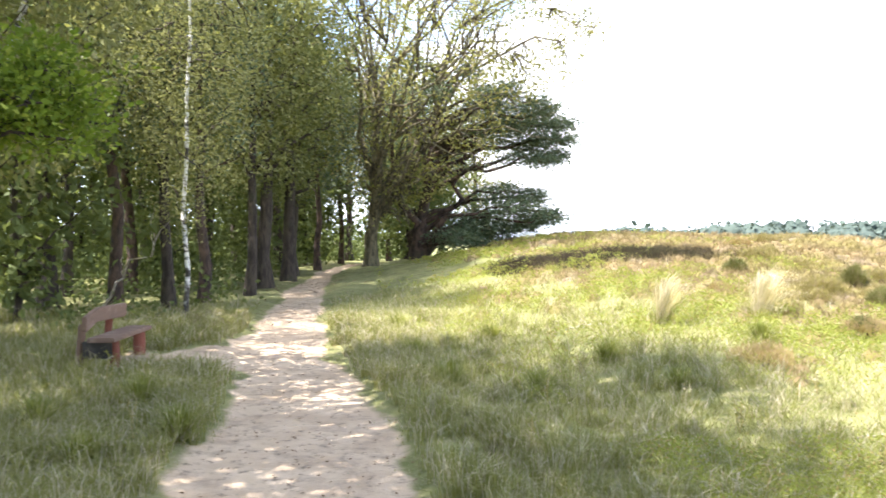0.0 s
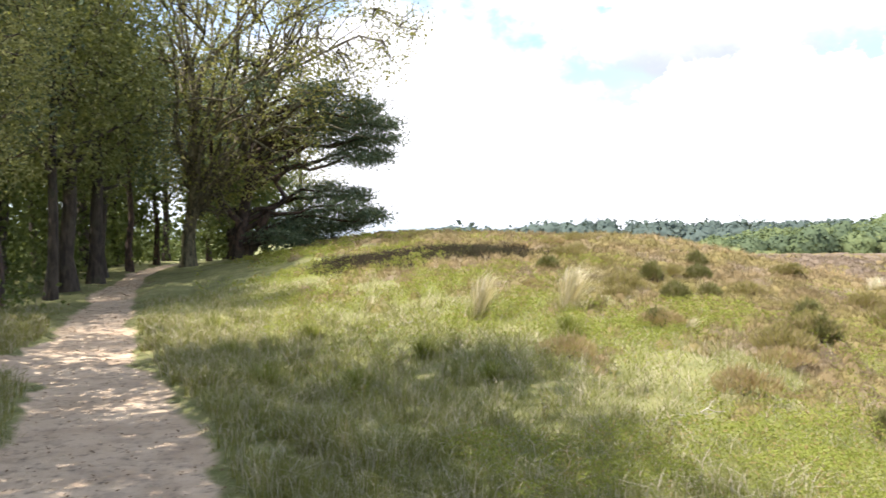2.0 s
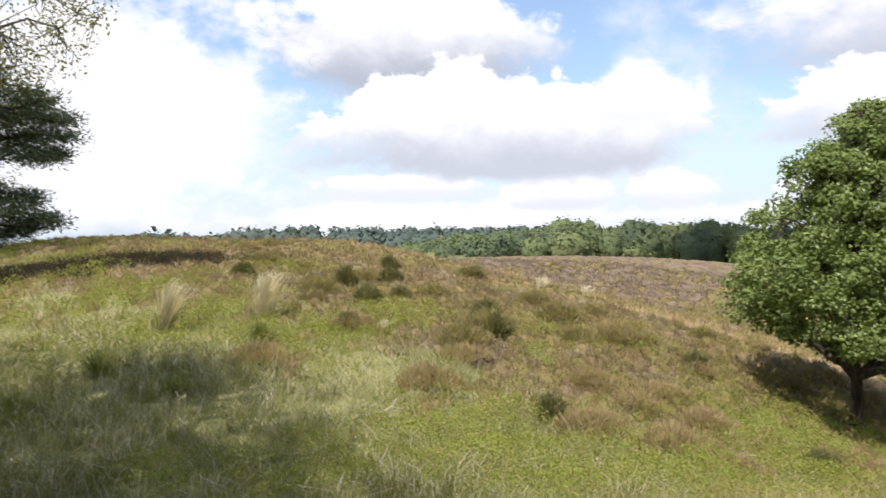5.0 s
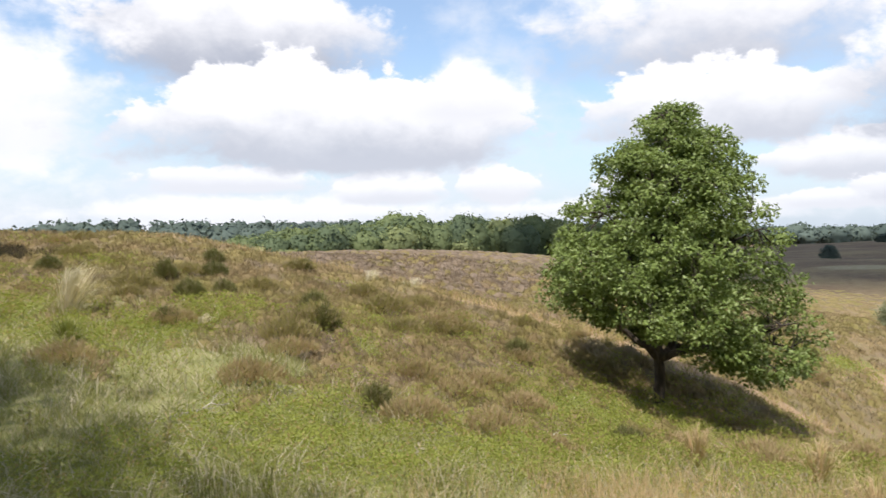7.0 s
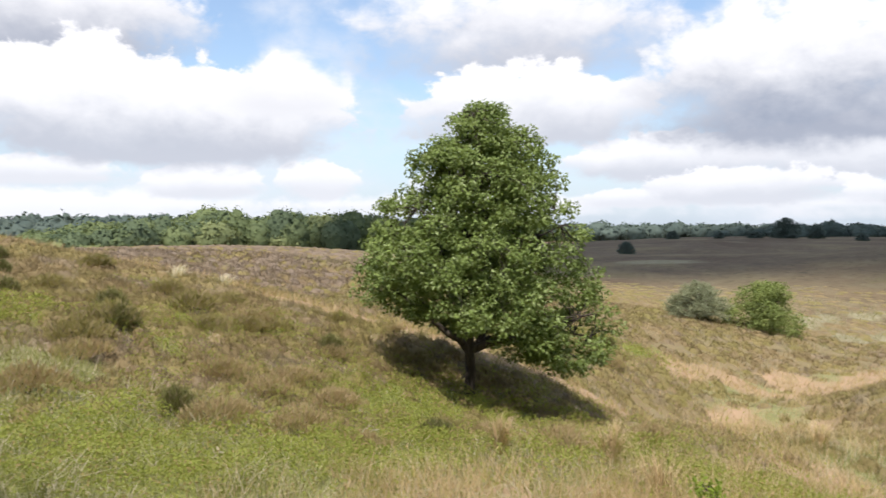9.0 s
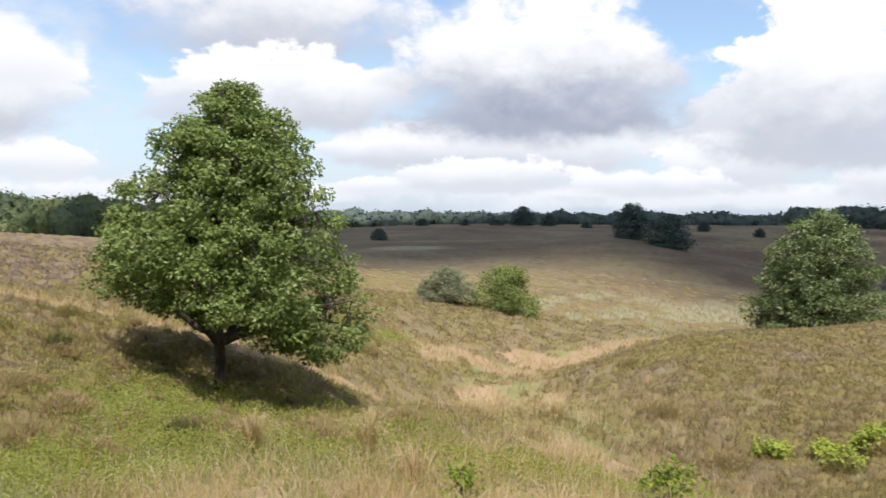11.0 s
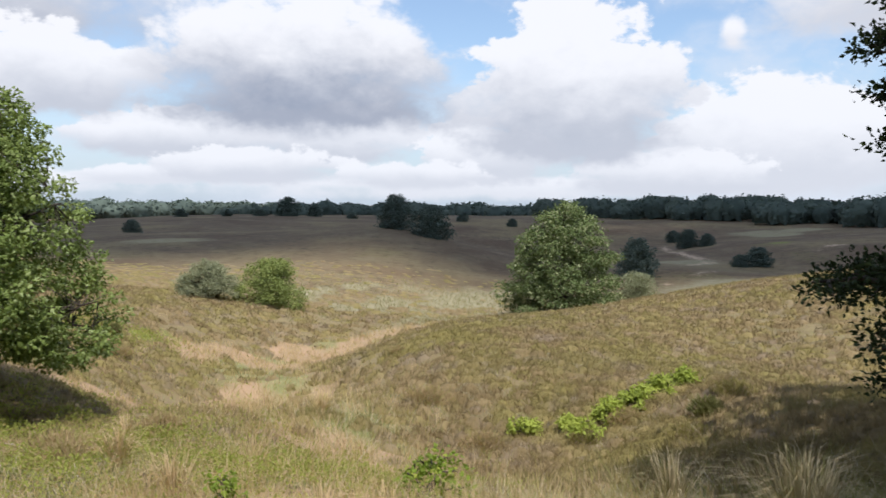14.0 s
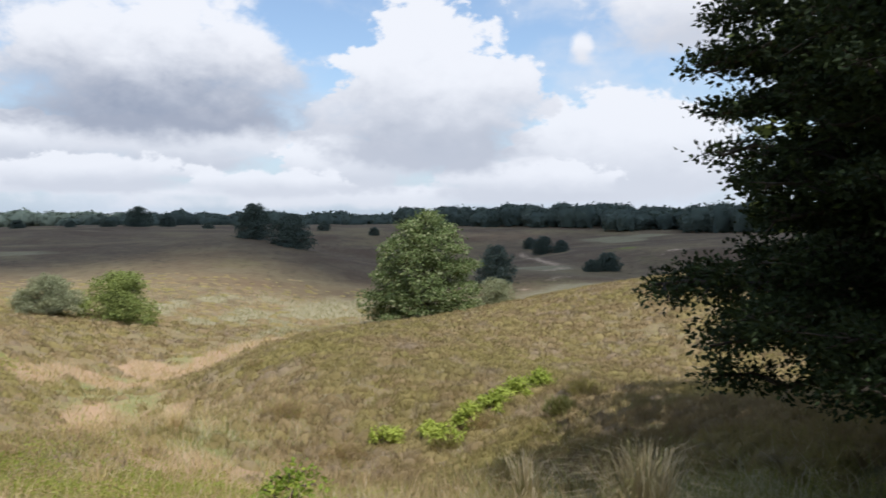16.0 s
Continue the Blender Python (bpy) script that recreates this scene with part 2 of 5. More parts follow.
def ground_material():
    """One soil for the whole sheet: sand on the path, turf, heather and straw by what grows there."""
    m, t, b = plain("heath_ground")
    at = world_at(t)

    def share(name):
        n = t.nodes.new("ShaderNodeAttribute")
        n.attribute_name = name
        return n.outputs["Fac"]

    fine, mid, wide = fbm(t, at, 9.0, 8.0, 0.7), fbm(t, at, 1.6, 6.0, 0.6), fbm(t, at, 0.12, 5.0, 0.6)
    turf = blend(t, span(t, mid, 0.3, 0.7), (0.125, 0.135, 0.045), (0.24, 0.235, 0.095))
    turf = blend(t, span(t, fine, 0.45, 0.75), turf, (0.32, 0.275, 0.155))
    heather = blend(t, span(t, mid, 0.3, 0.7), (0.13, 0.098, 0.055), (0.225, 0.172, 0.096))
    heather = blend(t, span(t, wide, 0.35, 0.7), heather, (0.215, 0.142, 0.08))
    heather = blend(t, span(t, fine, 0.4, 0.75), heather, (0.19, 0.185, 0.065))
    # far heather is dimmed: the cloud's shade over the hills, put into its colour
    heather = blend(t, calc(t, "MULTIPLY", share("far_shade"), 0.8), heather, blend(t, mid, (0.082, 0.058, 0.040), (0.150, 0.106, 0.072)))
    tint = fbm(t, vcalc(t, "MULTIPLY", at, (1.0, 1.0, 3.0)), 0.045, 7.0, 0.62, 0.4)
    small = fbm(t, at, 0.35, 7.0, 0.68)
    heather = blend(t, calc(t, "MULTIPLY", span(t, small, 0.5, 0.66), 0.6), heather, (0.195, 0.16, 0.092))
    heather = blend(t, calc(t, "MULTIPLY", span(t, calc(t, "SUBTRACT", 1.0, small), 0.54, 0.68), 0.6), heather, (0.095, 0.068, 0.045))
    heather = blend(t, calc(t, "MULTIPLY", span(t, tint, 0.50, 0.64), 0.75), heather, (0.212, 0.165, 0.086))
    heather = blend(t, calc(t, "MULTIPLY", span(t, calc(t, "SUBTRACT", 1.0, tint), 0.50, 0.62), 0.65), heather, (0.095, 0.060, 0.036))
    tufty = fbm(t, at, 1.05, 6.0, 0.72, 0.3)
    heather = blend(t, calc(t, "MULTIPLY", span(t, tufty, 0.54, 0.64), 0.75), heather, (0.070, 0.056, 0.032))
    heather = blend(t, calc(t, "MULTIPLY", span(t, calc(t, "SUBTRACT", 1.0, tufty), 0.56, 0.66), 0.35), heather, (0.205, 0.170, 0.105))
    straw = blend(t, span(t, mid, 0.3, 0.7), (0.35, 0.235, 0.150), (0.265, 0.195, 0.105))
    straw = blend(t, span(t, fine, 0.5, 0.8), straw, (0.38, 0.285, 0.185))
    straw = blend(t, share("meadow"), straw, blend(t, span(t, mid, 0.3, 0.7), (0.275, 0.240, 0.155), (0.20, 0.180, 0.095)))
    sand = blend(t, span(t, mid, 0.35, 0.7), (0.60, 0.455, 0.318), (0.475, 0.345, 0.232))
    sand = blend(t, calc(t, "MULTIPLY", span(t, fbm(t, at, 4.5, 6.0, 0.7), 0.46, 0.64), 0.55), sand, (0.33, 0.25, 0.18))
    sand = blend(t, span(t, fine, 0.55, 0.70), sand, (0.22, 0.165, 0.115))
    wob = calc(t, "MULTIPLY", calc(t, "SUBTRACT", fbm(t, at, 2.2, 5.0, 0.65), 0.5), 0.55)
    edge = lambda name, lo, hi: span(t, calc(t, "ADD", share(name), wob), lo, hi)  # noqa: E731
    col = blend(t, edge("heather", 0.3, 0.7), turf, heather)
    col = blend(t, edge("green", 0.35, 0.75), col, blend(t, span(t, fine, 0.3, 0.7), (0.12, 0.135, 0.03), (0.22, 0.23, 0.065)))
    col = blend(t, edge("straw", 0.3, 0.7), col, straw)
    col = blend(t, edge("sand", 0.38, 0.62), col, sand)
    t.links.new(col, b.inputs["Base Color"])
    b.inputs["Roughness"].default_value = 0.95
    b.inputs["Specular IOR Level"].default_value = 0.15
    bumped(t, b, calc(t, "ADD", calc(t, "MULTIPLY", fine, 0.5), mid), 0.8, 0.06)
    return m


def painted_wood(name, base, worn):
    m, t, b = plain(name)
    at = vcalc(t, "MULTIPLY", obj_at(t), (1.5, 14.0, 14.0))
    grain = fbm(t, at, 3.0, 7.0, 0.6, 0.4)
    wear = span(t, fbm(t, obj_at(t), 4.0, 6.0, 0.7), 0.48, 0.7)
    col = blend(t, grain, base, tuple(c * 0.55 for c in base))
    t.links.new(blend(t, calc(t, "MULTIPLY", wear, 0.6), col, worn), b.inputs["Base Color"])
    b.inputs["Roughness"].default_value = 0.65
    bumped(t, b, grain, 0.4, 0.006)
    return m


GROUND = ground_material()
BARK_OAK = bark("oak_bark", (0.020, 0.014, 0.010), (0.082, 0.062, 0.044))
BARK_PINE = bark("pine_bark", (0.03, 0.02, 0.016), (0.12, 0.075, 0.052), 7.0, 0.35)
BARK_MOSS = bark("mossy_bark", (0.050, 0.042, 0.026), (0.22, 0.185, 0.105), 8.0, 0.3)
BARK_BIRCH = birch_bark()
LEAF_OAK = leafy("oak_leaves", (0.086, 0.124, 0.029), (0.222, 0.284, 0.082), (0.28, 0.335, 0.14), 0.14, 0.30, 0.6)
LEAF_WOOD = leafy("wood_leaves", (0.090, 0.110, 0.040), (0.305, 0.311, 0.121), (0.378, 0.370, 0.179), 0.1, 0.45)
# darker copy of LEAF_WOOD, with the wood's inner shade put into the colour
LEAF_SHADE = leafy("shaded_oak_leaves", (0.066, 0.084, 0.032), (0.221, 0.240, 0.086), (0.310, 0.311, 0.135), 0.08, 0.35)
LEAF_BIRCH = leafy("birch_leaves", (0.123, 0.139, 0.055), (0.290, 0.292, 0.131), (0.342, 0.335, 0.181), 0.1, 0.5)
LEAF_SPARSE = leafy("open_crown_leaves", (0.131, 0.145, 0.042), (0.327, 0.320, 0.115), (0.349, 0.310, 0.140), 0.15, 0.5)
# near-black beech leaves: the deep shade they hang in is part of this colour
LEAF_BEECH_SHADE = leafy("shaded_beech_leaves", (0.013, 0.022, 0.009), (0.044, 0.064, 0.024), (0.069, 0.097, 0.034), 0.06, 0.10, 0.7)
LEAF_EDGE = leafy("edge_oak_leaves", (0.071, 0.119, 0.016), (0.238, 0.321, 0.048), (0.357, 0.404, 0.071), 0.15, 0.45)
LEAF_MID = leafy("hornbeam_leaves", (0.062, 0.092, 0.03), (0.165, 0.205, 0.075), (0.27, 0.29, 0.15), 0.14, 0.25)
NEEDLES = leafy("pine_needles", (0.054, 0.084, 0.049), (0.162, 0.203, 0.115), (0.203, 0.203, 0.115), 0.08, 0.15)
NEEDLES_PALE = leafy("pale_needles", (0.125, 0.138, 0.078), (0.31, 0.325, 0.19), None, 0.1, 0.2)
LEAF_BUSH = leafy("bush_leaves", (0.110, 0.149, 0.042), (0.269, 0.310, 0.092), None, 0.1, 0.3)
LEAF_FLOOR = leafy("undergrowth_leaves", (0.066, 0.090, 0.033), (0.185, 0.220, 0.080), None, 0.1, 0.4)
LEAF_BRIGHT = leafy("fresh_leaves", (0.20, 0.26, 0.04), (0.40, 0.45, 0.09), None, 0.1, 0.35)
LEAF_FAR = leafy("far_leaves", (0.079, 0.108, 0.055), (0.192, 0.229, 0.099), None, 0.1, 0.35, 0.8, 0.055)
LEAF_FAR_PALE = leafy("far_pale_leaves", (0.117, 0.140, 0.062), (0.243, 0.267, 0.112), None, 0.1, 0.25, 0.8, 0.05)
LEAF_FAR_DEEP = leafy("far_deep_leaves", (0.055, 0.079, 0.047), (0.122, 0.155, 0.079), None, 0.1, 0.25, 0.8, 0.05)
# bluer than the other far leaves: distance haze tinted into the colour
LEAF_FAR_HAZY = leafy("far_hazy_leaves", (0.065, 0.088, 0.077), (0.110, 0.139, 0.113), None, 0.1, 0.2, 0.9, 0.06)
GRASS = leafy("grass_blades", (0.150, 0.162, 0.039), (0.325, 0.318, 0.130), (0.520, 0.450, 0.336), 0.30, 0.4)
BERRY = leafy("bilberry_leaves", (0.172, 0.196, 0.039), (0.355, 0.382, 0.094), (0.360, 0.250, 0.127), 0.14, 0.45)
HEATHER = heathy("heather_sprigs", (0.233, 0.174, 0.088), (0.369, 0.283, 0.149), (0.251, 0.211, 0.086), (0.331, 0.262, 0.191), 0.52)
HEATHER_GREEN = heathy("green_heather_sprigs", (0.240, 0.193, 0.082), (0.369, 0.297, 0.134), (0.258, 0.221, 0.081), (0.331, 0.262, 0.182), 0.49)
HEATHER_MAUVE = heathy("faded_heather_sprigs", (0.196, 0.149, 0.099), (0.324, 0.251, 0.179), (0.228, 0.193, 0.094), (0.334, 0.265, 0.210), 0.60)
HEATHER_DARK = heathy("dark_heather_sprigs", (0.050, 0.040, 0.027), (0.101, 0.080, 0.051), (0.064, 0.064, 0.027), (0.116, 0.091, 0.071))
LEAF_OLIVE = leafy("heather_bush_leaves", (0.203, 0.181, 0.065), (0.358, 0.308, 0.124), (0.324, 0.250, 0.162), 0.2, 0.35, 0.8)
LEAF_DUSK = leafy("broom_shoots", (0.101, 0.111, 0.041), (0.230, 0.223, 0.084), (0.297, 0.230, 0.135), 0.12, 0.35, 0.8)
LEAF_BROWN = leafy("brown_heather_leaves", (0.290, 0.216, 0.116), (0.486, 0.371, 0.223), (0.324, 0.311, 0.121), 0.25, 0.45, 0.8)
STRAW = leafy("straw_blades", (0.374, 0.264, 0.154), (0.616, 0.484, 0.308), (0.330, 0.297, 0.099), 0.22, 0.42, 0.6)
MEADOW = leafy("meadow_blades", (0.248, 0.224, 0.126), (0.442, 0.391, 0.261), (0.184, 0.189, 0.072), 0.25, 0.42, 0.6)
RANK = leafy("rank_grass_blades", (0.119, 0.144, 0.030), (0.281, 0.294, 0.081), (0.450, 0.400, 0.200), 0.15, 0.4)
REED = leafy("dry_tuft_blades", (0.32, 0.255, 0.15), (0.56, 0.475, 0.32), (0.24, 0.24, 0.10), 0.14, 0.3, 0.6)
LITTER = leafy("dry_leaf_litter", (0.12, 0.075, 0.04), (0.26, 0.17, 0.10), (0.42, 0.35, 0.24), 0.2, 0.1, 0.8)
DEAD_WOOD = bark("bleached_wood", (0.26, 0.22, 0.17), (0.55, 0.50, 0.42), 14.0, 0.2, 0.004)
PALE_REED = leafy("feathery_grass_heads", (0.44, 0.38, 0.27), (0.74, 0.68, 0.54), (0.34, 0.31, 0.18), 0.12, 0.4, 0.6)
WOOD_RED = painted_wood("red_brown_stained_wood", (0.27, 0.075, 0.042), (0.30, 0.15, 0.095))
WOOD_DARK = painted_wood("dark_wood", (0.035, 0.03, 0.028), (0.12, 0.10, 0.085))
WOOD_GREY = painted_wood("weathered_wood", (0.24, 0.145, 0.10), (0.34, 0.25, 0.19))
CLOUD, _, cloud_b = plain("cloud_vapour")
cloud_b.inputs["Base Color"].default_value, cloud_b.inputs["Roughness"].default_value = (0.85, 0.86, 0.88, 1), 1.0

# ---- building helpers ----
def mesh_of(name, verts, faces, material, smooth=False):
    """A mesh from arrays of corners and of faces that all have the same number of corners."""
    verts, faces = np.asarray(verts, np.float32), np.asarray(faces, np.int32)
    me, (n, k) = bpy.data.meshes.new(name), faces.shape
    me.vertices.add(len(verts))
    me.vertices.foreach_set("co", verts.ravel())
    me.loops.add(n * k)
    me.loops.foreach_set("vertex_index", faces.ravel())
    me.polygons.add(n)
    me.polygons.foreach_set("loop_start", np.arange(0, n * k, k, dtype=np.int32))
    me.polygons.foreach_set("use_smooth", np.full(n, smooth))
    me.materials.append(material)
    me.update(calc_edges=True)
    return me


def part(name, bm, material, parent, label=""):
    me = bpy.data.meshes.new(name)
    bm.to_mesh(me)
    bm.free()
    me.materials.append(material)
    ob = new(name, me)
    ob.parent = parent
    return tagged(ob, label)


def np_part(name, data, parent, label=""):
    ob = new(name, data)
    ob.parent = parent
    return tagged(ob, label)


def thing(name, at, label, category, group="", turn=0.0):
    ob = new(name)
    ob.matrix_world = pose(*at, 0, 0, turn)
    return tagged(ob, label, category, group)


def unit(v):
    return v / np.maximum(np.linalg.norm(v, axis=-1, keepdims=True), 1e-9)


# ---- the ground: hollows and hills of the heath ----
BASE = 0.021
NEAR_HILLS = [  # x, y, height, reach in x, reach in y
    (3.9, 24.0, 2.26, 7.1, 13.1), (-14.8, 31.8, 0.46, 21.9, 23.3), (13.2, 22.0, 3.19, 6.5, 7.7), (13.5, 21.8, -1.91, 14.8, 7.9),
    (-0.3, 12.8, -0.41, 4.2, 7.4), (12.3, 5.4, -1.16, 6.5, 3.4), (12.2, -1.1, -1.58, 5.1, 3.1), (19.8, 3.5, -1.85, 3.7, 3.4),
    (28.4, 5.3, -2.06, 9.9, 4.6), (18.2, -9.6, -1.93, 12.6, 7.7), (8.1, -8.3, 0.70, 8.7, 6.9), (14.0, 21.5, -0.55, 3.0, 4.0)]
FAR_HILLS = [
    (40.4, 33.2, 1.58, 25.6, 14.6), (40.3, -23.3, -0.35, 26.8, 18.2), (54.5, 19.5, -3.23, 34.1, 20.8), (71.6, -7.2, -2.92, 28.0, 11.6),
    (46.8, -0.6, -2.57, 19.7, 13.1), (84.3, -39.7, -4.94, 34.3, 25.6), (247.1, 46.4, -0.50, 103.9, 111.0), (166.4, -20.3, -6.54, 38.8, 47.3),
    (80.8, 73.7, -3.69, 25.3, 47.8), (131.0, -22.0, -2.6, 30.0, 17.0), (140.0, 42.0, -2.0, 30.0, 18.0), (112.0, 8.0, 0.5, 20.0, 14.0), (114.0, -15.0, -1.7, 22.0, 13.0), (60.0, -19.0, -1.7, 14.0, 10.0), (113.0, -4.0, -0.7, 16.0, 9.0), (135.0, 112.0, -4.5, 50.0, 42.0)]


def ripple(x, y, size, seed):
    """Soft bumps, about -1 to 1, a few turned waves laid over one another."""
    r, out = np.random.RandomState(seed), 0.0
    for _ in range(7):
        a, f, p = r.uniform(0, 6.283), r.uniform(0.6, 1.7) * 6.283 / size, r.uniform(0, 6.283)
        out = out + np.sin((x * np.cos(a) + y * np.sin(a)) * f + p + 0.8 * np.sin((y * np.cos(a) - x * np.sin(a)) * f * 0.7 + p * 2))
    return out / 3.6


PATH_LINE = [(0.1, -9.0, 1.6), (-0.25, -3.0, 1.6), (-0.7, 1.0, 1.7), (-1.15, 4.3, 1.65), (-1.85, 7.4, 1.35), (-3.3, 11.9, 1.35), (-4.3, 16.8, 1.1), (-5.3, 22.1, 1.0), (-5.9, 28.0, 0.9), (-6.4, 45.0, 0.9)]


def off_line(x, y, line):
    """How far the nearest point of a line lies, less its half width there."""
    best = np.full(np.shape(x), 1e9)
    for (ax, ay, aw), (bx, by, bw) in zip(line, line[1:]):
        dx, dy = bx - ax, by - ay
        f = np.clip(((x - ax) * dx + (y - ay) * dy) / (dx * dx + dy * dy), 0, 1)
        best = np.minimum(best, np.hypot(x - ax - f * dx, y - ay - f * dy) - 0.5 * (aw + f * (bw - aw)))
    return best


BENCH_SPUR = [(-3.15, 10.6, 1.7), (-3.7, 10.4, 1.8), (-4.4, 10.0, 1.2)]
SAND_TRACKS = [[(172.0, -45.0, 0.8), (122.0, -35.0, 0.8), (109.0, -34.5, 1.6), (109.0, -38.0, 0.8)], [(91.0, -25.0, 0.5), (102.5, -32.0, 1.2), (106.0, -35.5, 1.4)],
               [(67.0, -17.5, 0.3), (69.0, -19.5, 0.4)], [(72.0, -22.0, 0.2), (78.0, -25.5, 0.4)], [(107.5, -49.0, 1.5), (110.0, -53.0, 2.0)], [(144.0, -48.0, 0.6), (148.0, -51.0, 0.6)]]


HILL_TRAIL = [(9.8, 22.6, 0.5), (11.8, 21.0, 0.8), (12.9, 19.6, 0.8), (13.9, 17.7, 0.8), (14.5, 16.5, 0.7), (14.3, 14.4, 0.7), (14.5, 11.6, 0.7), (15.6, 8.6, 0.6), (17.5, 6.0, 0.6)]


GULLY = [(9.0, 0.2, 0.6), (14.0, 1.6, 0.8), (18.0, 2.6, 0.8), (20.5, 3.3, 0.8), (24.7, 5.1, 1.0), (27.9, 6.6, 1.6), (33.5, 4.0, 1.8), (37.8, 0.9, 1.8), (44.0, -1.0, 1.8)]


def land(x, y):
    """The height of the ground."""
    x, y = np.asarray(x, float), np.asarray(y, float)
    z = np.full(x.shape, BASE)
    for hx, hy, h, rx, ry in NEAR_HILLS + FAR_HILLS:
        z = z + h * np.exp(-(((x - hx) / rx) ** 2 + ((y - hy) / ry) ** 2))
    near = np.clip(1.3 - np.hypot(x, y) / 60, 0, 1)
    path = off_line(x, y, PATH_LINE)
    z = z + (0.05 * ripple(x, y, 3.2, 3) + 0.035 * ripple(x, y, 1.1, 4)) * np.clip(path, 0, 1) * near + 0.25 * ripple(x, y, 38, 5) * np.clip((np.hypot(x, y) - 45) / 60, 0, 1)
    far, step = np.hypot(x, y), lambda v, lo, hi: np.clip((v - lo) / (hi - lo), 0, 1) ** 2 * (3 - 2 * np.clip((v - lo) / (hi - lo), 0, 1))
    z = z - 5.5 * step(y, 75, 190) - 6.0 * step(far, 290, 430) * (1 - step(y, 75, 190))
    z = z - 0.016 * np.clip(far - 52, 0, 165)
    return z - 0.07 * np.clip(1 - path / 0.35, 0, 1)


def covers(x, y):
    """What grows where: sand, heather, straw, fresh green bilberry, each 0 to 1; the rest is turf."""
    d = np.hypot(x, y)
    n1, n2, n3 = ripple(x, y, 4.0, 11), ripple(x, y, 9.0, 12), ripple(x, y, 30.0, 13)
    path = np.minimum(off_line(x, y, PATH_LINE), off_line(x, y, BENCH_SPUR))
    sand = np.clip(0.5 - path / 0.55 + 0.28 * n1 + 0.22 * ripple(x, y, 1.1, 14), 0, 1)
    for line in SAND_TRACKS:
        sand = np.maximum(sand, 0.55 * np.clip(0.9 - off_line(x, y, line) / 3.0, 0, 1))
    right = off_line(x, y, PATH_LINE) * np.where(x > np.interp(y, [-9, 4.3, 12, 28], [0, -1.1, -3.3, -5.9]), 1, -1)
    heather = np.clip((right - 3.6 + 1.5 * n1 + 1.2 * n2) / 4.0, 0, 1) * np.clip((d - 3.5) / 5, 0, 1)
    gully = off_line(x, y, GULLY)
    hollow = np.clip(1.0 - (gully + 0.7 * n1) / 2.9, 0, 1)
    bank = np.clip(1.0 - gully / 7.0, 0, 1) * (y > np.interp(x, [14, 20, 28, 34], [2, 3.2, 6.7, 4.0])) * (x > 13) * (x < 40)
    front = np.exp(-((np.hypot(x - 0.8, y + 0.6) - 5.0) / 1.15) ** 2) * np.clip((3.4 - y) / 1.6, 0, 1) * np.clip((y + 2.7) / 0.9, 0, 1)
    meadow = np.exp(-(((x - 53) / 11) ** 2 + ((y - 4) / 9) ** 2))
    straw = np.clip(hollow * (0.62 + 0.5 * n1) + bank * (0.12 + 0.5 * n1) + front * 1.1 + meadow * (0.6 + 0.7 * n1) + np.clip(n3 - 0.62, 0, 1) * (d > 62) * 1.1, 0, 1)
    straw = np.maximum(straw, 0.95 * np.clip(1.0 - off_line(x, y, HILL_TRAIL) / 0.6, 0, 1))
    for sx, sy, sa, sb in ((177.0, -71.0, 9.0, 13.0), (66.0, -23.5, 5.0, 9.0), (60.0, -3.0, 6.0, 6.0), (104.0, -31.0, 8.0, 7.0)):
        straw = np.maximum(straw, np.exp(-(((x - sx) / sa) ** 2 + ((y - sy) / sb) ** 2)) * (0.85 + 0.5 * n2))
    green = np.clip(0.5 + 0.7 * n1 - 0.25 * np.abs(right - 5.5) / 2, 0, 1) * (right > 1.5) * (1 - np.clip(1.6 * front, 0, 1)) * np.clip((y + 1.8) / 1.4, 0, 1)
    for gx, gy, ga, gb in ((11.5, 6.4, 3.2, 1.7), (8.6, 3.2, 2.6, 1.5), (8.4, 1.2, 1.9, 1.0), (6.6, 4.4, 2.6, 1.5), (19.5, 4.6, 2.5, 1.0), (27.0, 9.5, 2.6, 1.1), (9.8, 10.4, 1.6, 1.0), (25.0, 12.0, 5.0, 2.5), (119.5, -48.0, 3.5, 4.0)):
        green = np.maximum(green, np.exp(-(((x - gx) / ga) ** 2 + ((y - gy) / gb) ** 2)) * (0.92 + 0.35 * n1))
    green = np.maximum(green, np.clip(1.6 * ripple(x, y, 24.0, 19) - 0.9, 0, 0.42) * (d > 72))
    return sand, heather * (1 - 0.6 * hollow), straw, np.clip(green, 0, 1)


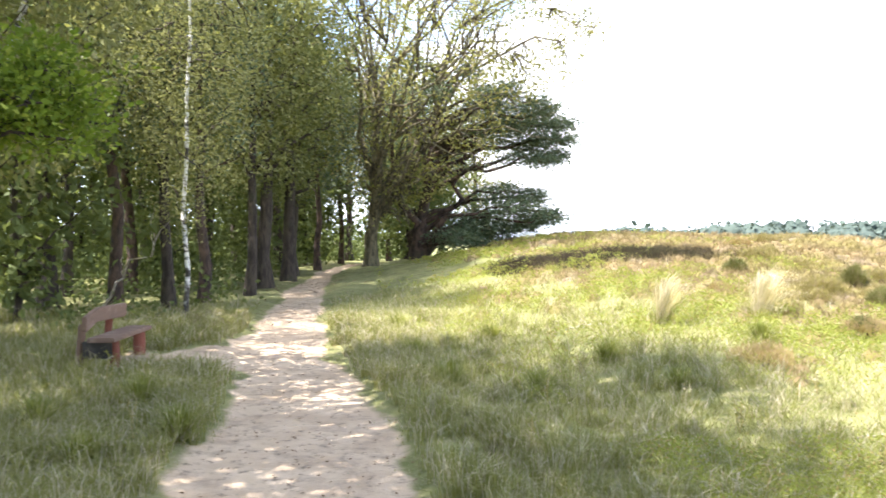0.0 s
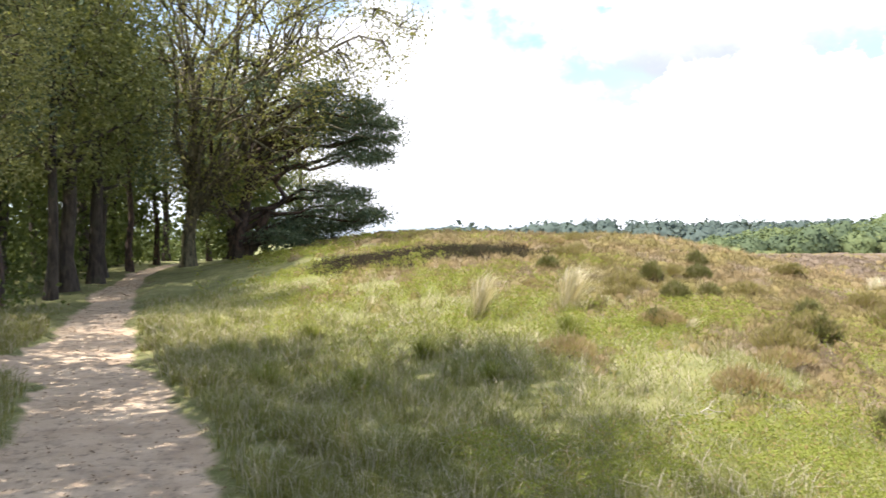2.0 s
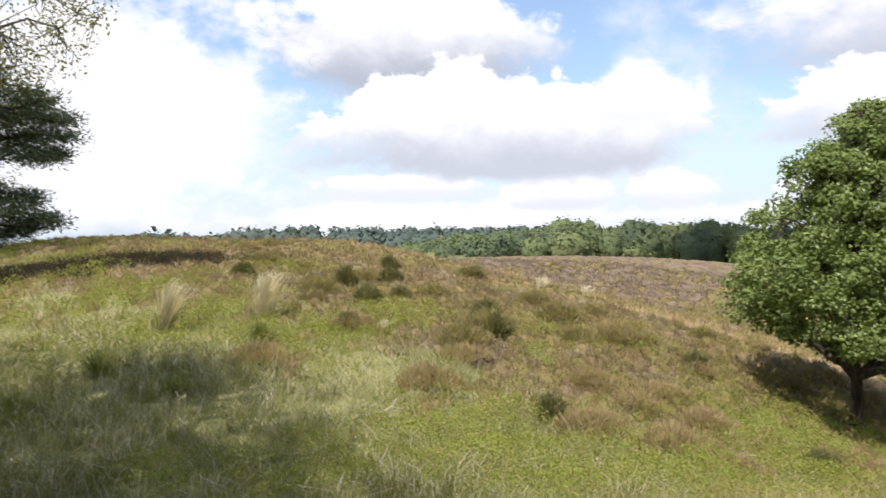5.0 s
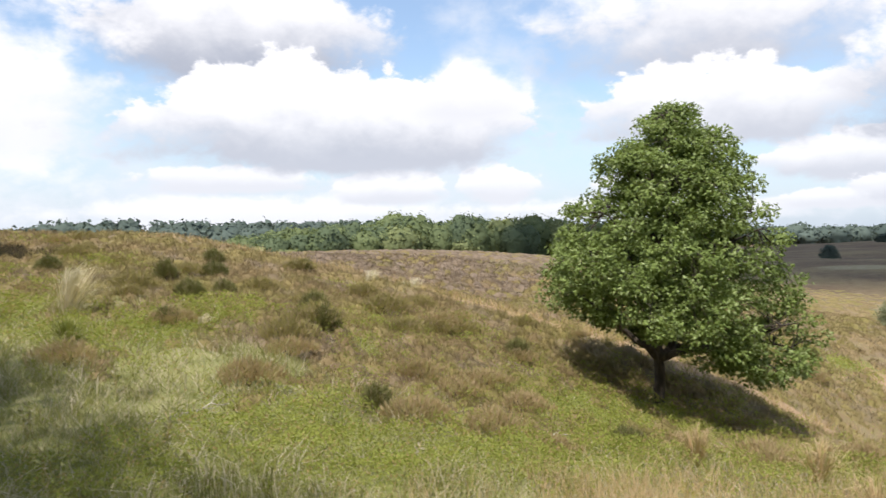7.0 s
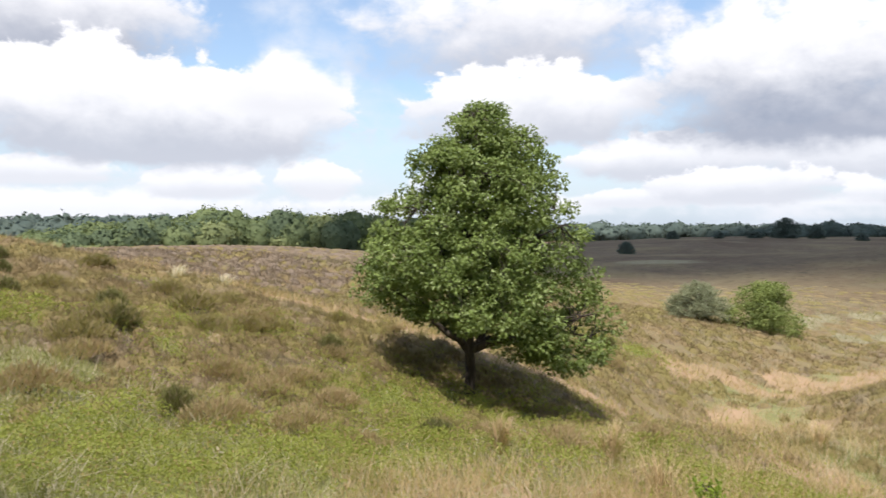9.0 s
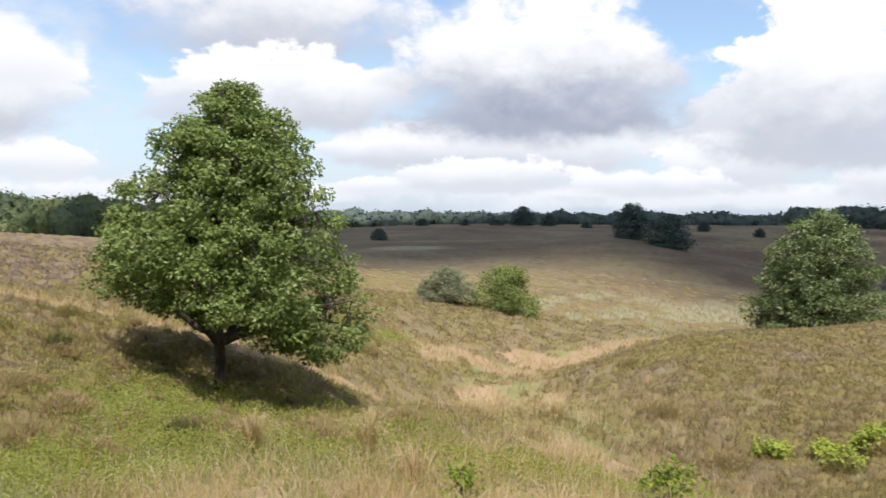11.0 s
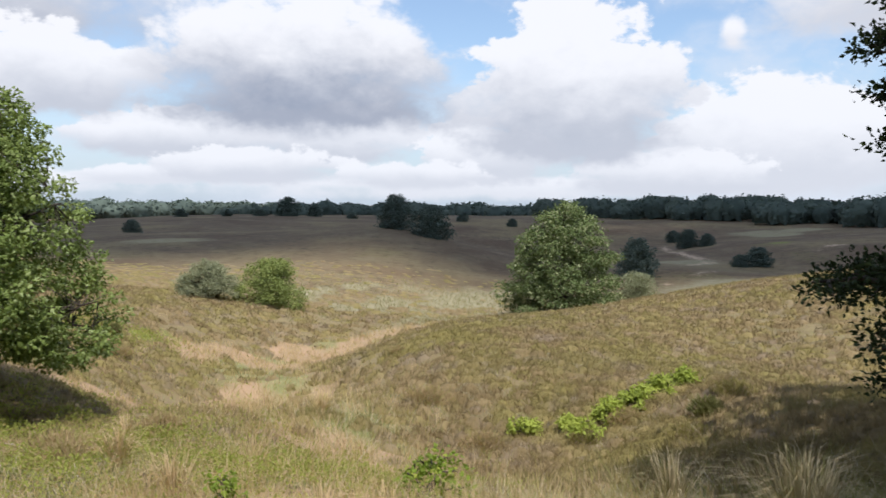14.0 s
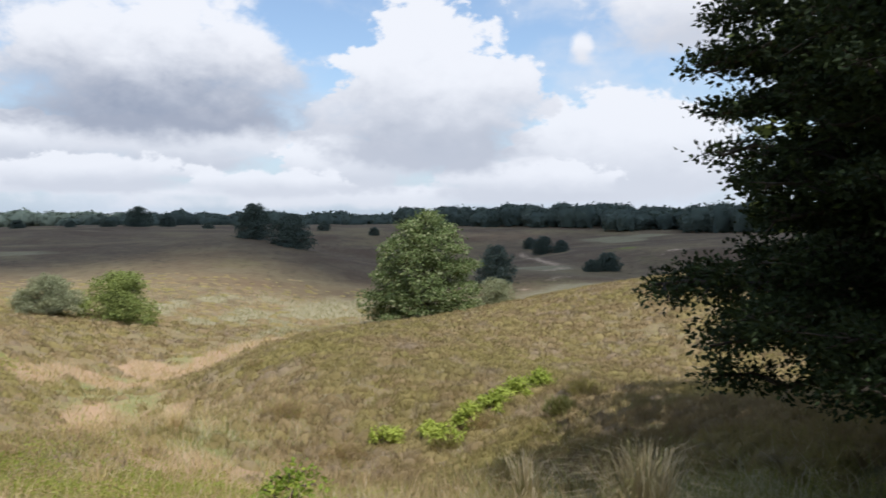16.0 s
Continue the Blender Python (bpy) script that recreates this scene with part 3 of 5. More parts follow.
def build_ground():
    rings = np.concatenate([[0.05], 0.6 * 1.037 ** np.arange(0, 260)])
    rings = rings[rings < 2600]
    # the sheet is finest over the side that is walked towards
    a = np.concatenate([np.linspace(-1.25, 2.45, 400), np.linspace(2.45, 5.03, 90)[1:-1]])
    r, a = np.meshgrid(rings, a, indexing="ij")
    x, y = 0.5 + r * np.sin(a), -0.7 + r * np.cos(a)
    z = land(x, y)
    n, k = x.shape
    i = np.arange((n - 1) * k).reshape(n - 1, k)
    j = np.roll(i, -1, axis=1)
    faces = np.stack([i, j, j + k, i + k], -1).reshape(-1, 4)
    me = mesh_of("ground", np.stack([x, y, z], -1).reshape(-1, 3), faces[:, ::-1], GROUND, True)
    for name, values in zip(("sand", "heather", "straw", "green"), covers(x, y)):
        me.attributes.new(name, "FLOAT", "POINT").data.foreach_set("value", values.ravel().astype(np.float32))
    # grows with distance from about 54 m: painted shade for the far heather
    far_shade = np.clip((np.hypot(x, y + 10) - 54 - 0.05 * np.minimum(y, 0)) / 40 + 0.6 * ripple(x, y, 30, 17) * np.clip((x - 150) / 30, 0, 1), 0, 1)
    meadow = np.clip((np.hypot(x, y) - 36) / 6, 0, 1)
    me.attributes.new("meadow", "FLOAT", "POINT").data.foreach_set("value", meadow.ravel().astype(np.float32))
    me.attributes.new("far_shade", "FLOAT", "POINT").data.foreach_set("value", far_shade.ravel().astype(np.float32))
    tagged(new("ground", me), "rolling heath of turf, brown heather and a trodden sandy path", "ground", kind="structure")


build_ground()

# ---- trees ----
def tubes(limbs, sides=6):
    """Round limbs along lines of points with their radii, as one set of corners and four-cornered faces."""
    verts, faces, start = [], [], 0
    ang = np.arange(sides) * 2 * np.pi / sides
    for pts, rad in limbs:
        pts, rad = np.asarray(pts, float), np.asarray(rad, float)
        way = unit(np.gradient(pts, axis=0))
        ref = np.where(np.abs(way[:, 2:3]) > 0.9, [[1.0, 0, 0]], [[0, 0, 1.0]])
        side = unit(np.cross(way, ref))
        other = np.cross(way, side)
        ring = pts[:, None] + rad[:, None, None] * (np.cos(ang)[None, :, None] * side[:, None] + np.sin(ang)[None, :, None] * other[:, None])
        k = len(pts)
        verts.append(ring.reshape(-1, 3))
        i = start + np.arange((k - 1) * sides).reshape(k - 1, sides)
        j = np.roll(i, -1, axis=1)
        faces.append(np.stack([i, j, j + sides, i + sides], -1).reshape(-1, 4))
        start += k * sides
    return np.concatenate(verts), np.concatenate(faces)


def leaf_quads(r, at, way, length, width, fold=0.18, up=None):
    """A pointed leaf at each place, lying along its way, its face turned to up."""
    n = len(at)
    way = unit(way)
    side = unit(np.cross(way, r.normal(size=(n, 3)) if up is None else up))
    face = np.cross(way, side)
    length, width = np.broadcast_to(length, n)[:, None], np.broadcast_to(width, n)[:, None]
    mid = at + way * length * 0.45 + face * length * fold
    verts = np.stack([at, mid - side * width * 0.5, at + way * length, mid + side * width * 0.5], 1).reshape(-1, 3)
    return verts, np.arange(4 * n).reshape(n, 4)


def leaf_ovals(r, at, way, length, width, fold=0.12, up=None):
    """A rounded leaf of six corners at each place."""
    n = len(at)
    way = unit(way)
    side = unit(np.cross(way, r.normal(size=(n, 3)) if up is None else up))
    face = np.cross(way, side)
    length, width = np.broadcast_to(length, n)[:, None], np.broadcast_to(width, n)[:, None]
    low, high = at + way * length * 0.28 + face * length * fold, at + way * length * 0.68 + face * length * fold
    verts = np.stack([at, low - side * width * 0.45, high - side * width * 0.42, at + way * length, high + side * width * 0.42, low + side * width * 0.45], 1).reshape(-1, 3)
    return verts, np.arange(6 * n).reshape(n, 6)


def bow(a, b, lift, k, r, wob=0.04):
    """A bent line of k points from a to b that first rises by lift."""
    f = np.linspace(0, 1, k)[:, None]
    mid = (a + b) / 2 + np.array([0, 0, lift])
    line = (1 - f) ** 2 * a + 2 * f * (1 - f) * mid + f**2 * b
    return line + r.normal(size=(k, 3)) * wob * np.linalg.norm(b - a) * np.sin(np.pi * f)


def grow(name, seed, height, foot, crown_from, widest, shape, limbs, clumps, clump, leaves, leaf, wood, leaf_stuff,
         lean=(0.0, 0.0), top=0.92, rise=0.35, hollow=2.2, flat=0.7, ragged=0.2, off=(0.0, 0.0), forks=1, needle=0.0, droop=0.0, bend=0.012, limb_thick=0.42, oval=False, sag=(0.0, 0.0), skirt=0.0):
    """The meshes of a tree about its foot: trunk with limbs, and crown. shape: the crown's half width from its foot (0) to its top (1),
    as a share of the widest; hollow: how far the leaves keep to the outside."""
    r = np.random.RandomState(seed)
    rise_pts = np.linspace(0, 1, 10)
    tip = np.array([lean[0], lean[1], height * top])
    trunk = rise_pts[:, None] * tip + np.array([0, 0, -0.25]) * (1 - rise_pts)[:, None]
    trunk[1:-1] += r.normal(size=(8, 3)) * bend * height * np.array([1, 1, 0]) * 0.4
    trunk_r = foot * ((1 - rise_pts) ** 0.8 * 0.92 + 0.05)
    trunk_r[0] *= 1.1 if wood == BARK_BIRCH else 1.45
    woods, nodes = [(trunk, trunk_r)], [trunk[3:]]
    lift_at = lambda z: np.array([np.interp(z, trunk[:, 2], trunk[:, c]) for c in (0, 1)] + [z])  # noqa: E731
    us, hs = np.linspace(0, 1, len(shape)), np.array(shape, float)
    phase = r.uniform(0, 6.28, 6)

    def half(u, ang):
        rag = 1 + ragged * (np.sin(3 * ang + 7 * u + phase[0]) * 0.5 + np.sin(5 * ang - 11 * u + phase[1]) * 0.4 + np.sin(2 * ang + 17 * u + phase[2]) * 0.4)
        return widest * np.interp(u, us, hs) * rag

    def place(u, ang, share):
        z = crown_from + u * (height - crown_from)
        d = half(u, ang) * share
        base = np.array([np.interp(z, trunk[:, 2], trunk[:, 0]) + off[0] * np.minimum(1, u * 2 + 0.3), np.interp(z, trunk[:, 2], trunk[:, 1]) + off[1] * np.minimum(1, u * 2 + 0.3)])
        return np.stack([base[0] + d * np.cos(ang), base[1] + d * np.sin(ang), z], -1)

    for i in range(limbs):
        u, ang = (i + 0.7) / (limbs + 0.5), i * 2.39996 + r.uniform(-0.4, 0.4)
        end = place(u, ang, r.uniform(0.6, 0.82))
        end[2] += (sag[0] * end[0] + sag[1] * end[1]) * (1 - u) ** 1.6
        reach = np.hypot(end[0], end[1])
        z0 = np.clip(end[2] - reach * (rise + 0.35 + 0.5 * u), max(0.12 * height, crown_from * 0.75), height * top * 0.9)
        a = lift_at(z0)
        line = bow(a, end, rise * reach * 0.35, 8, r)
        thick = foot * limb_thick * (1 - 0.6 * z0 / height)
        woods.append((line, np.linspace(thick, max(0.008, foot * 0.035), 8)))
        nodes.append(line[2:])
        for _ in range(forks):
            s = line[r.randint(3, 6)]
            e = s + (end - s) * r.uniform(0.6, 1.0) + r.normal(size=3) * reach * 0.22
            twig = bow(s, e, reach * 0.06, 6, r)
            woods.append((twig, np.linspace(thick * 0.5, max(0.006, foot * 0.025), 6)))
            nodes.append(twig[1:])
    nodes = np.concatenate(nodes)
    u, ang = r.uniform(0, 1, clumps * 4), r.uniform(0, 6.2832, clumps * 4)
    keep = r.uniform(0, 1, clumps * 4) < np.interp(u, us, hs) / hs.max()
    u, ang = u[keep][:clumps], ang[keep][:clumps]
    share = r.beta(hollow, 1.15, len(u))
    at = place(u, ang, np.where(u < skirt, np.maximum(share, 0.6), share))
    at[:, 2] += (sag[0] * at[:, 0] + sag[1] * at[:, 1]) * (1 - u) ** 1.6
    gap = np.linalg.norm(at[:, None] - nodes[None] + np.array([0, 0, 0.15 * height]) * 0.2, axis=2)
    near = gap.argmin(1)
    for c, q in list(zip(at, near))[:: 1 if height < 7.5 or seed == 21 else 4]:
        woods.append((bow(nodes[q], c, 0.03 * height * 0.3, 4, r, 0.08), np.array([0.016, 0.011, 0.008, 0.005]) * max(0.6, min(1.6, height / 8))))
    tv, tf = tubes(woods[: 1 + limbs * (1 + forks)], 7)
    wv, wf = tubes(woods[1 + limbs * (1 + forks):], 3)
    trunk_me = mesh_of("trunk", np.concatenate([tv, wv]), np.concatenate([tf, wf + len(tv)]), wood, True)
    if wood == BARK_BIRCH:
        # the white bark is on the stem alone
        trunk_me.materials.append(BARK_OAK)
        trunk_me.polygons.foreach_set("material_index", (np.arange(len(trunk_me.polygons)) >= 9 * 7).astype(np.int32))
    n = len(at) * leaves
    mid = np.repeat(at, leaves, 0)
    out = unit(r.normal(size=(n, 3)))
    shift = out * (clump * 1.75 * r.uniform(0.05, 1, n) ** 0.42)[:, None] * np.array([1, 1, flat])
    # leaves lie like tiles on their tuft, faces outwards and to the light
    up = unit(out + r.normal(size=(n, 3)) * 0.45 + np.array([0, 0, 0.45]))
    way = np.cross(up, r.normal(size=(n, 3))) + out * 0.4 + np.array([0, 0, -0.25 - droop])
    if needle:
        up = None
        shift = r.normal(size=(n, 3)) * clump * np.array([1, 1, flat])
        way = unit(shift) + r.normal(size=(n, 3)) * 0.45 + np.array([0, 0, 0.5])
    size = leaf * r.uniform(0.65, 1.25, n)
    lv, lf = (leaf_ovals if oval else leaf_quads)(r, mid + shift, way, size, size * (needle or 0.66), up=up)
    return trunk_me, mesh_of("crown", lv, lf, leaf_stuff)


def plant(name, meshes, at, label, category, group="", turn=0.0, size=1.0, sink=0.0):
    ob = new(name)
    ob.matrix_world = pose(at[0], at[1], float(land(at[0], at[1])) - sink, 0, 0, turn) @ Matrix.Scale(size, 4)
    np_part("trunk", meshes[0], ob)
    np_part("crown", meshes[1], ob)
    return tagged(ob, label, category, group)


ROUND = (0.35, 0.75, 0.95, 1.0, 0.97, 0.88, 0.75, 0.58, 0.38, 0.12)
COLUMN = (0.35, 0.7, 0.9, 1.0, 1.0, 0.95, 0.85, 0.7, 0.45, 0.1)
FAN = (0.12, 0.3, 0.55, 0.78, 0.92, 1.0, 0.98, 0.9, 0.7, 0.3)
ROUND_LOW = (0.85, 0.97, 1.0, 1.0, 0.97, 0.92, 0.84, 0.72, 0.55, 0.25)
DOME = (0.95, 1.0, 1.0, 0.97, 0.92, 0.86, 0.77, 0.65, 0.48, 0.15)

CROWN_OAK = (0.86, 1.0, 1.0, 0.97, 0.90, 0.82, 0.73, 0.63, 0.51, 0.35, 0.10)
plant("oak_tree", grow("oak", 4, 5.22, 0.12, 1.06, 2.26, CROWN_OAK, 18, 1050, 0.125, 66, 0.076, BARK_OAK, LEAF_OAK, lean=(0.05, -0.08), top=0.55, rise=0.45, limb_thick=0.72, ragged=0.11, hollow=1.8, forks=2, flat=0.6, sag=(-0.36, 0.21), off=(0.10, -0.16), skirt=0.22),
      (12.62, 7.20), "lone dense green oak standing on a grassy slope", "tree")

# the wood by the path
WOOD = "trees of the wood beside the path"
birch_thin = grow("birch", 11, 11.0, 0.056, 1.9, 1.5, COLUMN, 16, 300, 0.30, 60, 0.062, BARK_BIRCH, LEAF_BIRCH, lean=(0.25, 0.1), rise=0.5, droop=0.5, flat=1.2, limb_thick=0.16, forks=0, bend=0.006)
birch_bent = grow("birch", 15, 9.0, 0.075, 2.6, 1.6, COLUMN, 12, 260, 0.30, 40, 0.10, BARK_BIRCH, LEAF_BIRCH, lean=(1.9, 0.3), rise=0.5, droop=0.5, flat=1.2, limb_thick=0.16, forks=0)
oak_tall = grow("oak", 12, 11.5, 0.21, 3.1, 2.9, ROUND, 13, 235, 0.36, 34, 0.135, BARK_OAK, LEAF_WOOD, rise=0.5, hollow=1.6)
oak_slim = grow("oak", 13, 11.0, 0.15, 3.2, 2.2, COLUMN, 12, 215, 0.36, 34, 0.13, BARK_OAK, LEAF_WOOD, rise=0.5, lean=(-0.3, 0.2), hollow=1.6)
thicket = grow("oak", 16, 8.5, 0.09, 0.5, 2.4, COLUMN, 9, 150, 0.5, 19, 0.30, BARK_OAK, LEAF_FLOOR, rise=0.5, hollow=1.5)
# its leaf colour is darkened to stand in for shade
shaded_oak = grow("oak", 18, 11.0, 0.23, 2.9, 2.4, COLUMN, 13, 230, 0.36, 34, 0.13, BARK_OAK, LEAF_SHADE, rise=0.5, lean=(0.2, -0.2), hollow=1.6)
pine_tall = grow("pine", 14, 12.0, 0.17, 3.6, 2.2, COLUMN, 15, 210, 0.34, 26, 0.255, BARK_PINE, NEEDLES, rise=0.05, needle=0.22, flat=0.5, hollow=1.6)
wood_kinds = {"birch": (birch_thin, "birch_tree", "slender birch with white bark at the edge of the wood"),
              "oak": (oak_tall, "oak_tree", "tall oak with a dark trunk in the shady wood"),
              "bent": (birch_bent, "birch_tree", "birch with white bark leaning out over the grass"),
              "slim": (oak_slim, "oak_tree", "slim oak leafy to low down in the wood"),
              "thicket": (thicket, "oak_tree", "young oak leafy to the ground deep in the wood"),
              "dark": (shaded_oak, "oak_tree", "oak with shade-darkened leaves and a thick trunk beside the path"),
              "pine": (pine_tall, "pine_tree", "tall pine with a bare reddish trunk in the wood")}
made_first = {}


def wood_tree(kind, x, y, turn, size):
    meshes, name, label = wood_kinds[kind]
    if kind not in made_first:
        made_first[kind] = plant(name, meshes, (x, y), label, "tree", WOOD, turn, size)
    else:
        copy_thing(made_first[kind], pose(x, y, float(land(x, y)), 0, 0, turn)).scale = (size, size, size)


ROW = [("birch", -5.92, 14.6, 10, 1.0), ("oak", -9.6, 16.2, 20, 1.0), ("pine", -8.2, 16.4, 90, 0.95), ("slim", -7.3, 17.2, 140, 1.0),
       ("pine", -7.0, 18.6, 0, 0.9), ("slim", -6.4, 20.4, 250, 1.0), ("dark", -6.55, 22.6, 100, 1.05), ("dark", -6.5, 25.0, 10, 1.0),
       ("dark", -6.9, 27.2, 70, 0.95), ("pine", -6.6, 30.0, 130, 0.85), ("pine", -4.9, 33.4, 170, 0.8), ("dark", -8.4, 31.0, 215, 1.0),
       ("slim", -11.0, 19.5, 300, 1.0), ("oak", -12.2, 14.6, 60, 1.0), ("pine", -10.2, 21.5, 33, 1.0), ("dark", -9.0, 24.5, 80, 1.0),
       ("slim", -11.8, 26.0, 190, 1.0), ("oak", -13.6, 22.0, 160, 1.0), ("slim", -15.5, 18.0, 15, 1.0), ("pine", -14.5, 28.0, 75, 1.0),
       ("slim", -10.8, 33.0, 120, 1.0), ("oak", -9.6, 40.0, 40, 1.0), ("dark", -4.2, 42.0, 240, 1.1), ("slim", -13.0, 36.0, 5, 1.0),
       ("slim", -18.5, 24.0, 100, 1.0), ("oak", -20.0, 32.0, 260, 1.0), ("oak", -8.5, 48.0, 290, 1.1), ("slim", -3.0, 52.0, 350, 1.2),
       ("slim", -16.0, 44.0, 30, 1.1), ("oak", -1.0, 60.0, 75, 1.2), ("slim", -24.0, 40.0, 0, 1.2), ("oak", -14.0, 58.0, 10, 1.2),
       ("oak", -8.6, 10.6, 130, 0.95), ("bent", -6.5, 8.3, 0, 1.0), ("oak", -6.1, 5.2, 75, 1.4), ("oak", -7.6, 3.4, 25, 1.15), ("oak", -6.0, -0.4, 200, 1.35), ("oak", -5.7, 2.3, 300, 1.28),
       ("oak", -6.2, -3.6, 310, 1.4), ("oak", -5.2, -7.4, 100, 1.3), ("oak", -3.2, -8.6, 20, 1.0), ("oak", 2.1, -5.2, 60, 0.78), ("slim", 4.4, -9.6, 0, 0.9), ("oak", 6.6, -10.4, 160, 0.95), ("thicket", 7.1, -6.7, 30, 0.9), ("thicket", 9.0, -9.2, 120, 1.1), ("pine", -6.9, 36.5, 70, 0.8), ("pine", -3.9, 38.0, 10, 0.75), ("pine", -8.6, 39.0, 30, 0.8), ("pine", -5.4, 43.0, 200, 0.9), ("thicket", -8.9, 8.4, 0, 1.2), ("thicket", -8.9, 13.9, 90, 0.8)]
ROW += [("thicket", -3.7, 36.0, 40, 0.8), ("thicket", -2.2, 37.5, 150, 0.7), ("thicket", -4.4, 40.5, 260, 0.9), ("thicket", -8.6, 36.5, 80, 0.9),
        ("thicket", -8.9, 28.6, 10, 0.7), ("thicket", -9.4, 22.4, 200, 0.7)]
deep_r, deep = np.random.RandomState(17), []
while len(deep) < 11:
    x, y = deep_r.uniform(-30, -8.5), deep_r.uniform(17, 52)
    if x < -10 + 0.06 * (y - 17) and all(math.hypot(x - q[0], y - q[1]) > 2.4 for q in deep):
        deep.append((x, y))
ROW += [("thicket", x, y, deep_r.uniform(0, 360), deep_r.uniform(0.85, 1.2)) for x, y in deep]
for row in ROW:
    wood_tree(*row)

# the open-crowned oak and the old pine at the corner of the wood
plant("oak_tree", grow("oak", 21, 13.5, 0.30, 1.6, 5.5, FAN, 36, 1150, 0.32, 17, 0.13, BARK_MOSS, LEAF_SPARSE, lean=(0.5, -0.4), rise=0.95, hollow=2.4, forks=4, top=0.42, limb_thick=0.36, off=(1.9, 0.0)),
      (-4.3, 28.5), "old oak with many mossy bare branches and thin leaves", "tree")


def layered(seed, height, foot, boughs, per, spread, thick, leaves, clump, leaf, wood, leaf_stuff, lean=(0.0, 0.0), oval=False, ratio=0.66, plump=0.35, inner=0.0, outer=2.2, stems=()):
    """A tree of flat boughs: each one bearing, height of its tip, length and droop; leaves lie in plates along its outer part."""
    r = np.random.RandomState(seed)
    f = np.linspace(0, 1, 9)
    trunk = f[:, None] * np.array([lean[0], lean[1], height]) + np.array([0, 0, -0.25]) * (1 - f)[:, None]
    trunk[1:-1] += r.normal(size=(7, 3)) * np.array([1, 1, 0]) * 0.012 * height
    woods, fine, spots = [(trunk, foot * (1.0 - 0.92 * f) * np.where(f == 0, 1.4, 1.0))], [], []
    for dx, dy, dz in stems:
        woods.append((bow(np.array([0.12 * dx, 0.12 * dy, -0.1]), np.array([dx, dy, dz]), -0.12 * dz, 9, r, 0.05), np.linspace(foot * 0.75, foot * 0.22, 9)))
    for bearing, tip, length, droop in boughs:
        a = radians(bearing)
        z0 = max(0.35, tip - length * 0.22 + droop * 0.6)
        root = np.array([np.interp(z0, trunk[:, 2], trunk[:, 0]), np.interp(z0, trunk[:, 2], trunk[:, 1]), z0])
        end = np.array([math.cos(a) * length, math.sin(a) * length, tip])
        line = bow(root, end, 0.10 * length + droop, 9, r, 0.03)
        woods.append((line, np.linspace(max(0.02, foot * 0.18 + length * 0.012), 0.008, 9)))
        n = int(per * length)
        s = r.beta(outer, 1.2, n)
        on = np.stack([np.interp(s, np.linspace(0, 1, 9), line[:, c]) for c in range(3)], -1)
        side = np.array([-math.sin(a), math.cos(a), 0])
        wide = spread * length * np.sqrt(np.clip(1.05 - s, 0.02, 1)) * np.clip(s * 2.2, 0.2, 1)
        at = on + side * (r.uniform(-1, 1, n) * wide)[:, None] + r.normal(size=(n, 3)) * np.stack([np.full(n, 0.08), np.full(n, 0.08), thick + inner * np.clip(0.8 - s, 0, 1)], -1) + np.array([0, 0, 0.5 * thick])
        at[:, 2] -= 0.10 * (np.abs((at - on) @ side) / (spread * length + 0.01)) * length * 0.5
        spots.append(at)
        for c, o in zip(at, on):
            fine.append((np.linspace(o, c, 3), np.array([0.009, 0.006, 0.004])))
    tv, tf = tubes(woods, 8)
    wv, wf = tubes(fine, 3)
    at = np.concatenate(spots)
    n = len(at) * leaves
    shift = r.normal(size=(n, 3)) * clump * np.array([1, 1, plump])
    way = unit(shift) * 0.9 + r.normal(size=(n, 3)) * 0.45 + np.array([0, 0, 0.12])
    size = leaf * r.uniform(0.65, 1.25, n)
    lv, lf = (leaf_ovals if oval else leaf_quads)(r, np.repeat(at, leaves, 0) + shift, way, size, size * ratio)
    return mesh_of("trunk", np.concatenate([tv, wv]), np.concatenate([tf, wf + len(tv)]), wood, True), mesh_of("crown", lv, lf, leaf_stuff)


PINE_BOUGHS = [  # towards the open heath they reach furthest
    (0, 5.0, 5.9, 0.1), (-18, 5.3, 5.5, 0.1), (15, 5.3, 5.6, 0.1), (-4, 4.3, 6.0, 0.3), (10, 3.9, 5.8, 0.3), (-12, 3.5, 5.3, 0.3), (22, 4.5, 5.2, 0.2), (0, 5.8, 4.7, 0.0), (-30, 5.9, 4.2, 0.0), (30, 5.9, 3.8, 0.0), (5, 6.2, 3.2, 0.0),
    (-12, 4.7, 4.2, 0.1), (14, 5.1, 3.8, 0.1), (3, 1.5, 5.5, 0.5), (-8, 1.5, 5.5, 0.4), (10, 2.1, 5.0, 0.5), (-4, 2.3, 4.7, 0.4), (16, 1.2, 4.9, 0.4), (-14, 1.7, 4.6, 0.4),
    (-5, 1.0, 3.7, 0.3), (12, 0.7, 3.5, 0.3), (-25, 0.5, 3.1, 0.3), (28, 0.9, 3.2, 0.3), (0, 0.5, 2.9, 0.3), (-45, 0.7, 2.6, 0.3), (5, 1.4, 3.0, 0.3), (-15, 1.1, 2.6, 0.3),
    (70, 4.0, 3.0, 0.3), (120, 5.2, 2.6, 0.2), (-70, 5.8, 2.8, 0.1), (170, 5.6, 3.0, 0.1), (-20, 6.9, 2.4, 0.0), (60, 7.0, 1.8, 0.0), (-100, 7.2, 1.4, 0.0)]
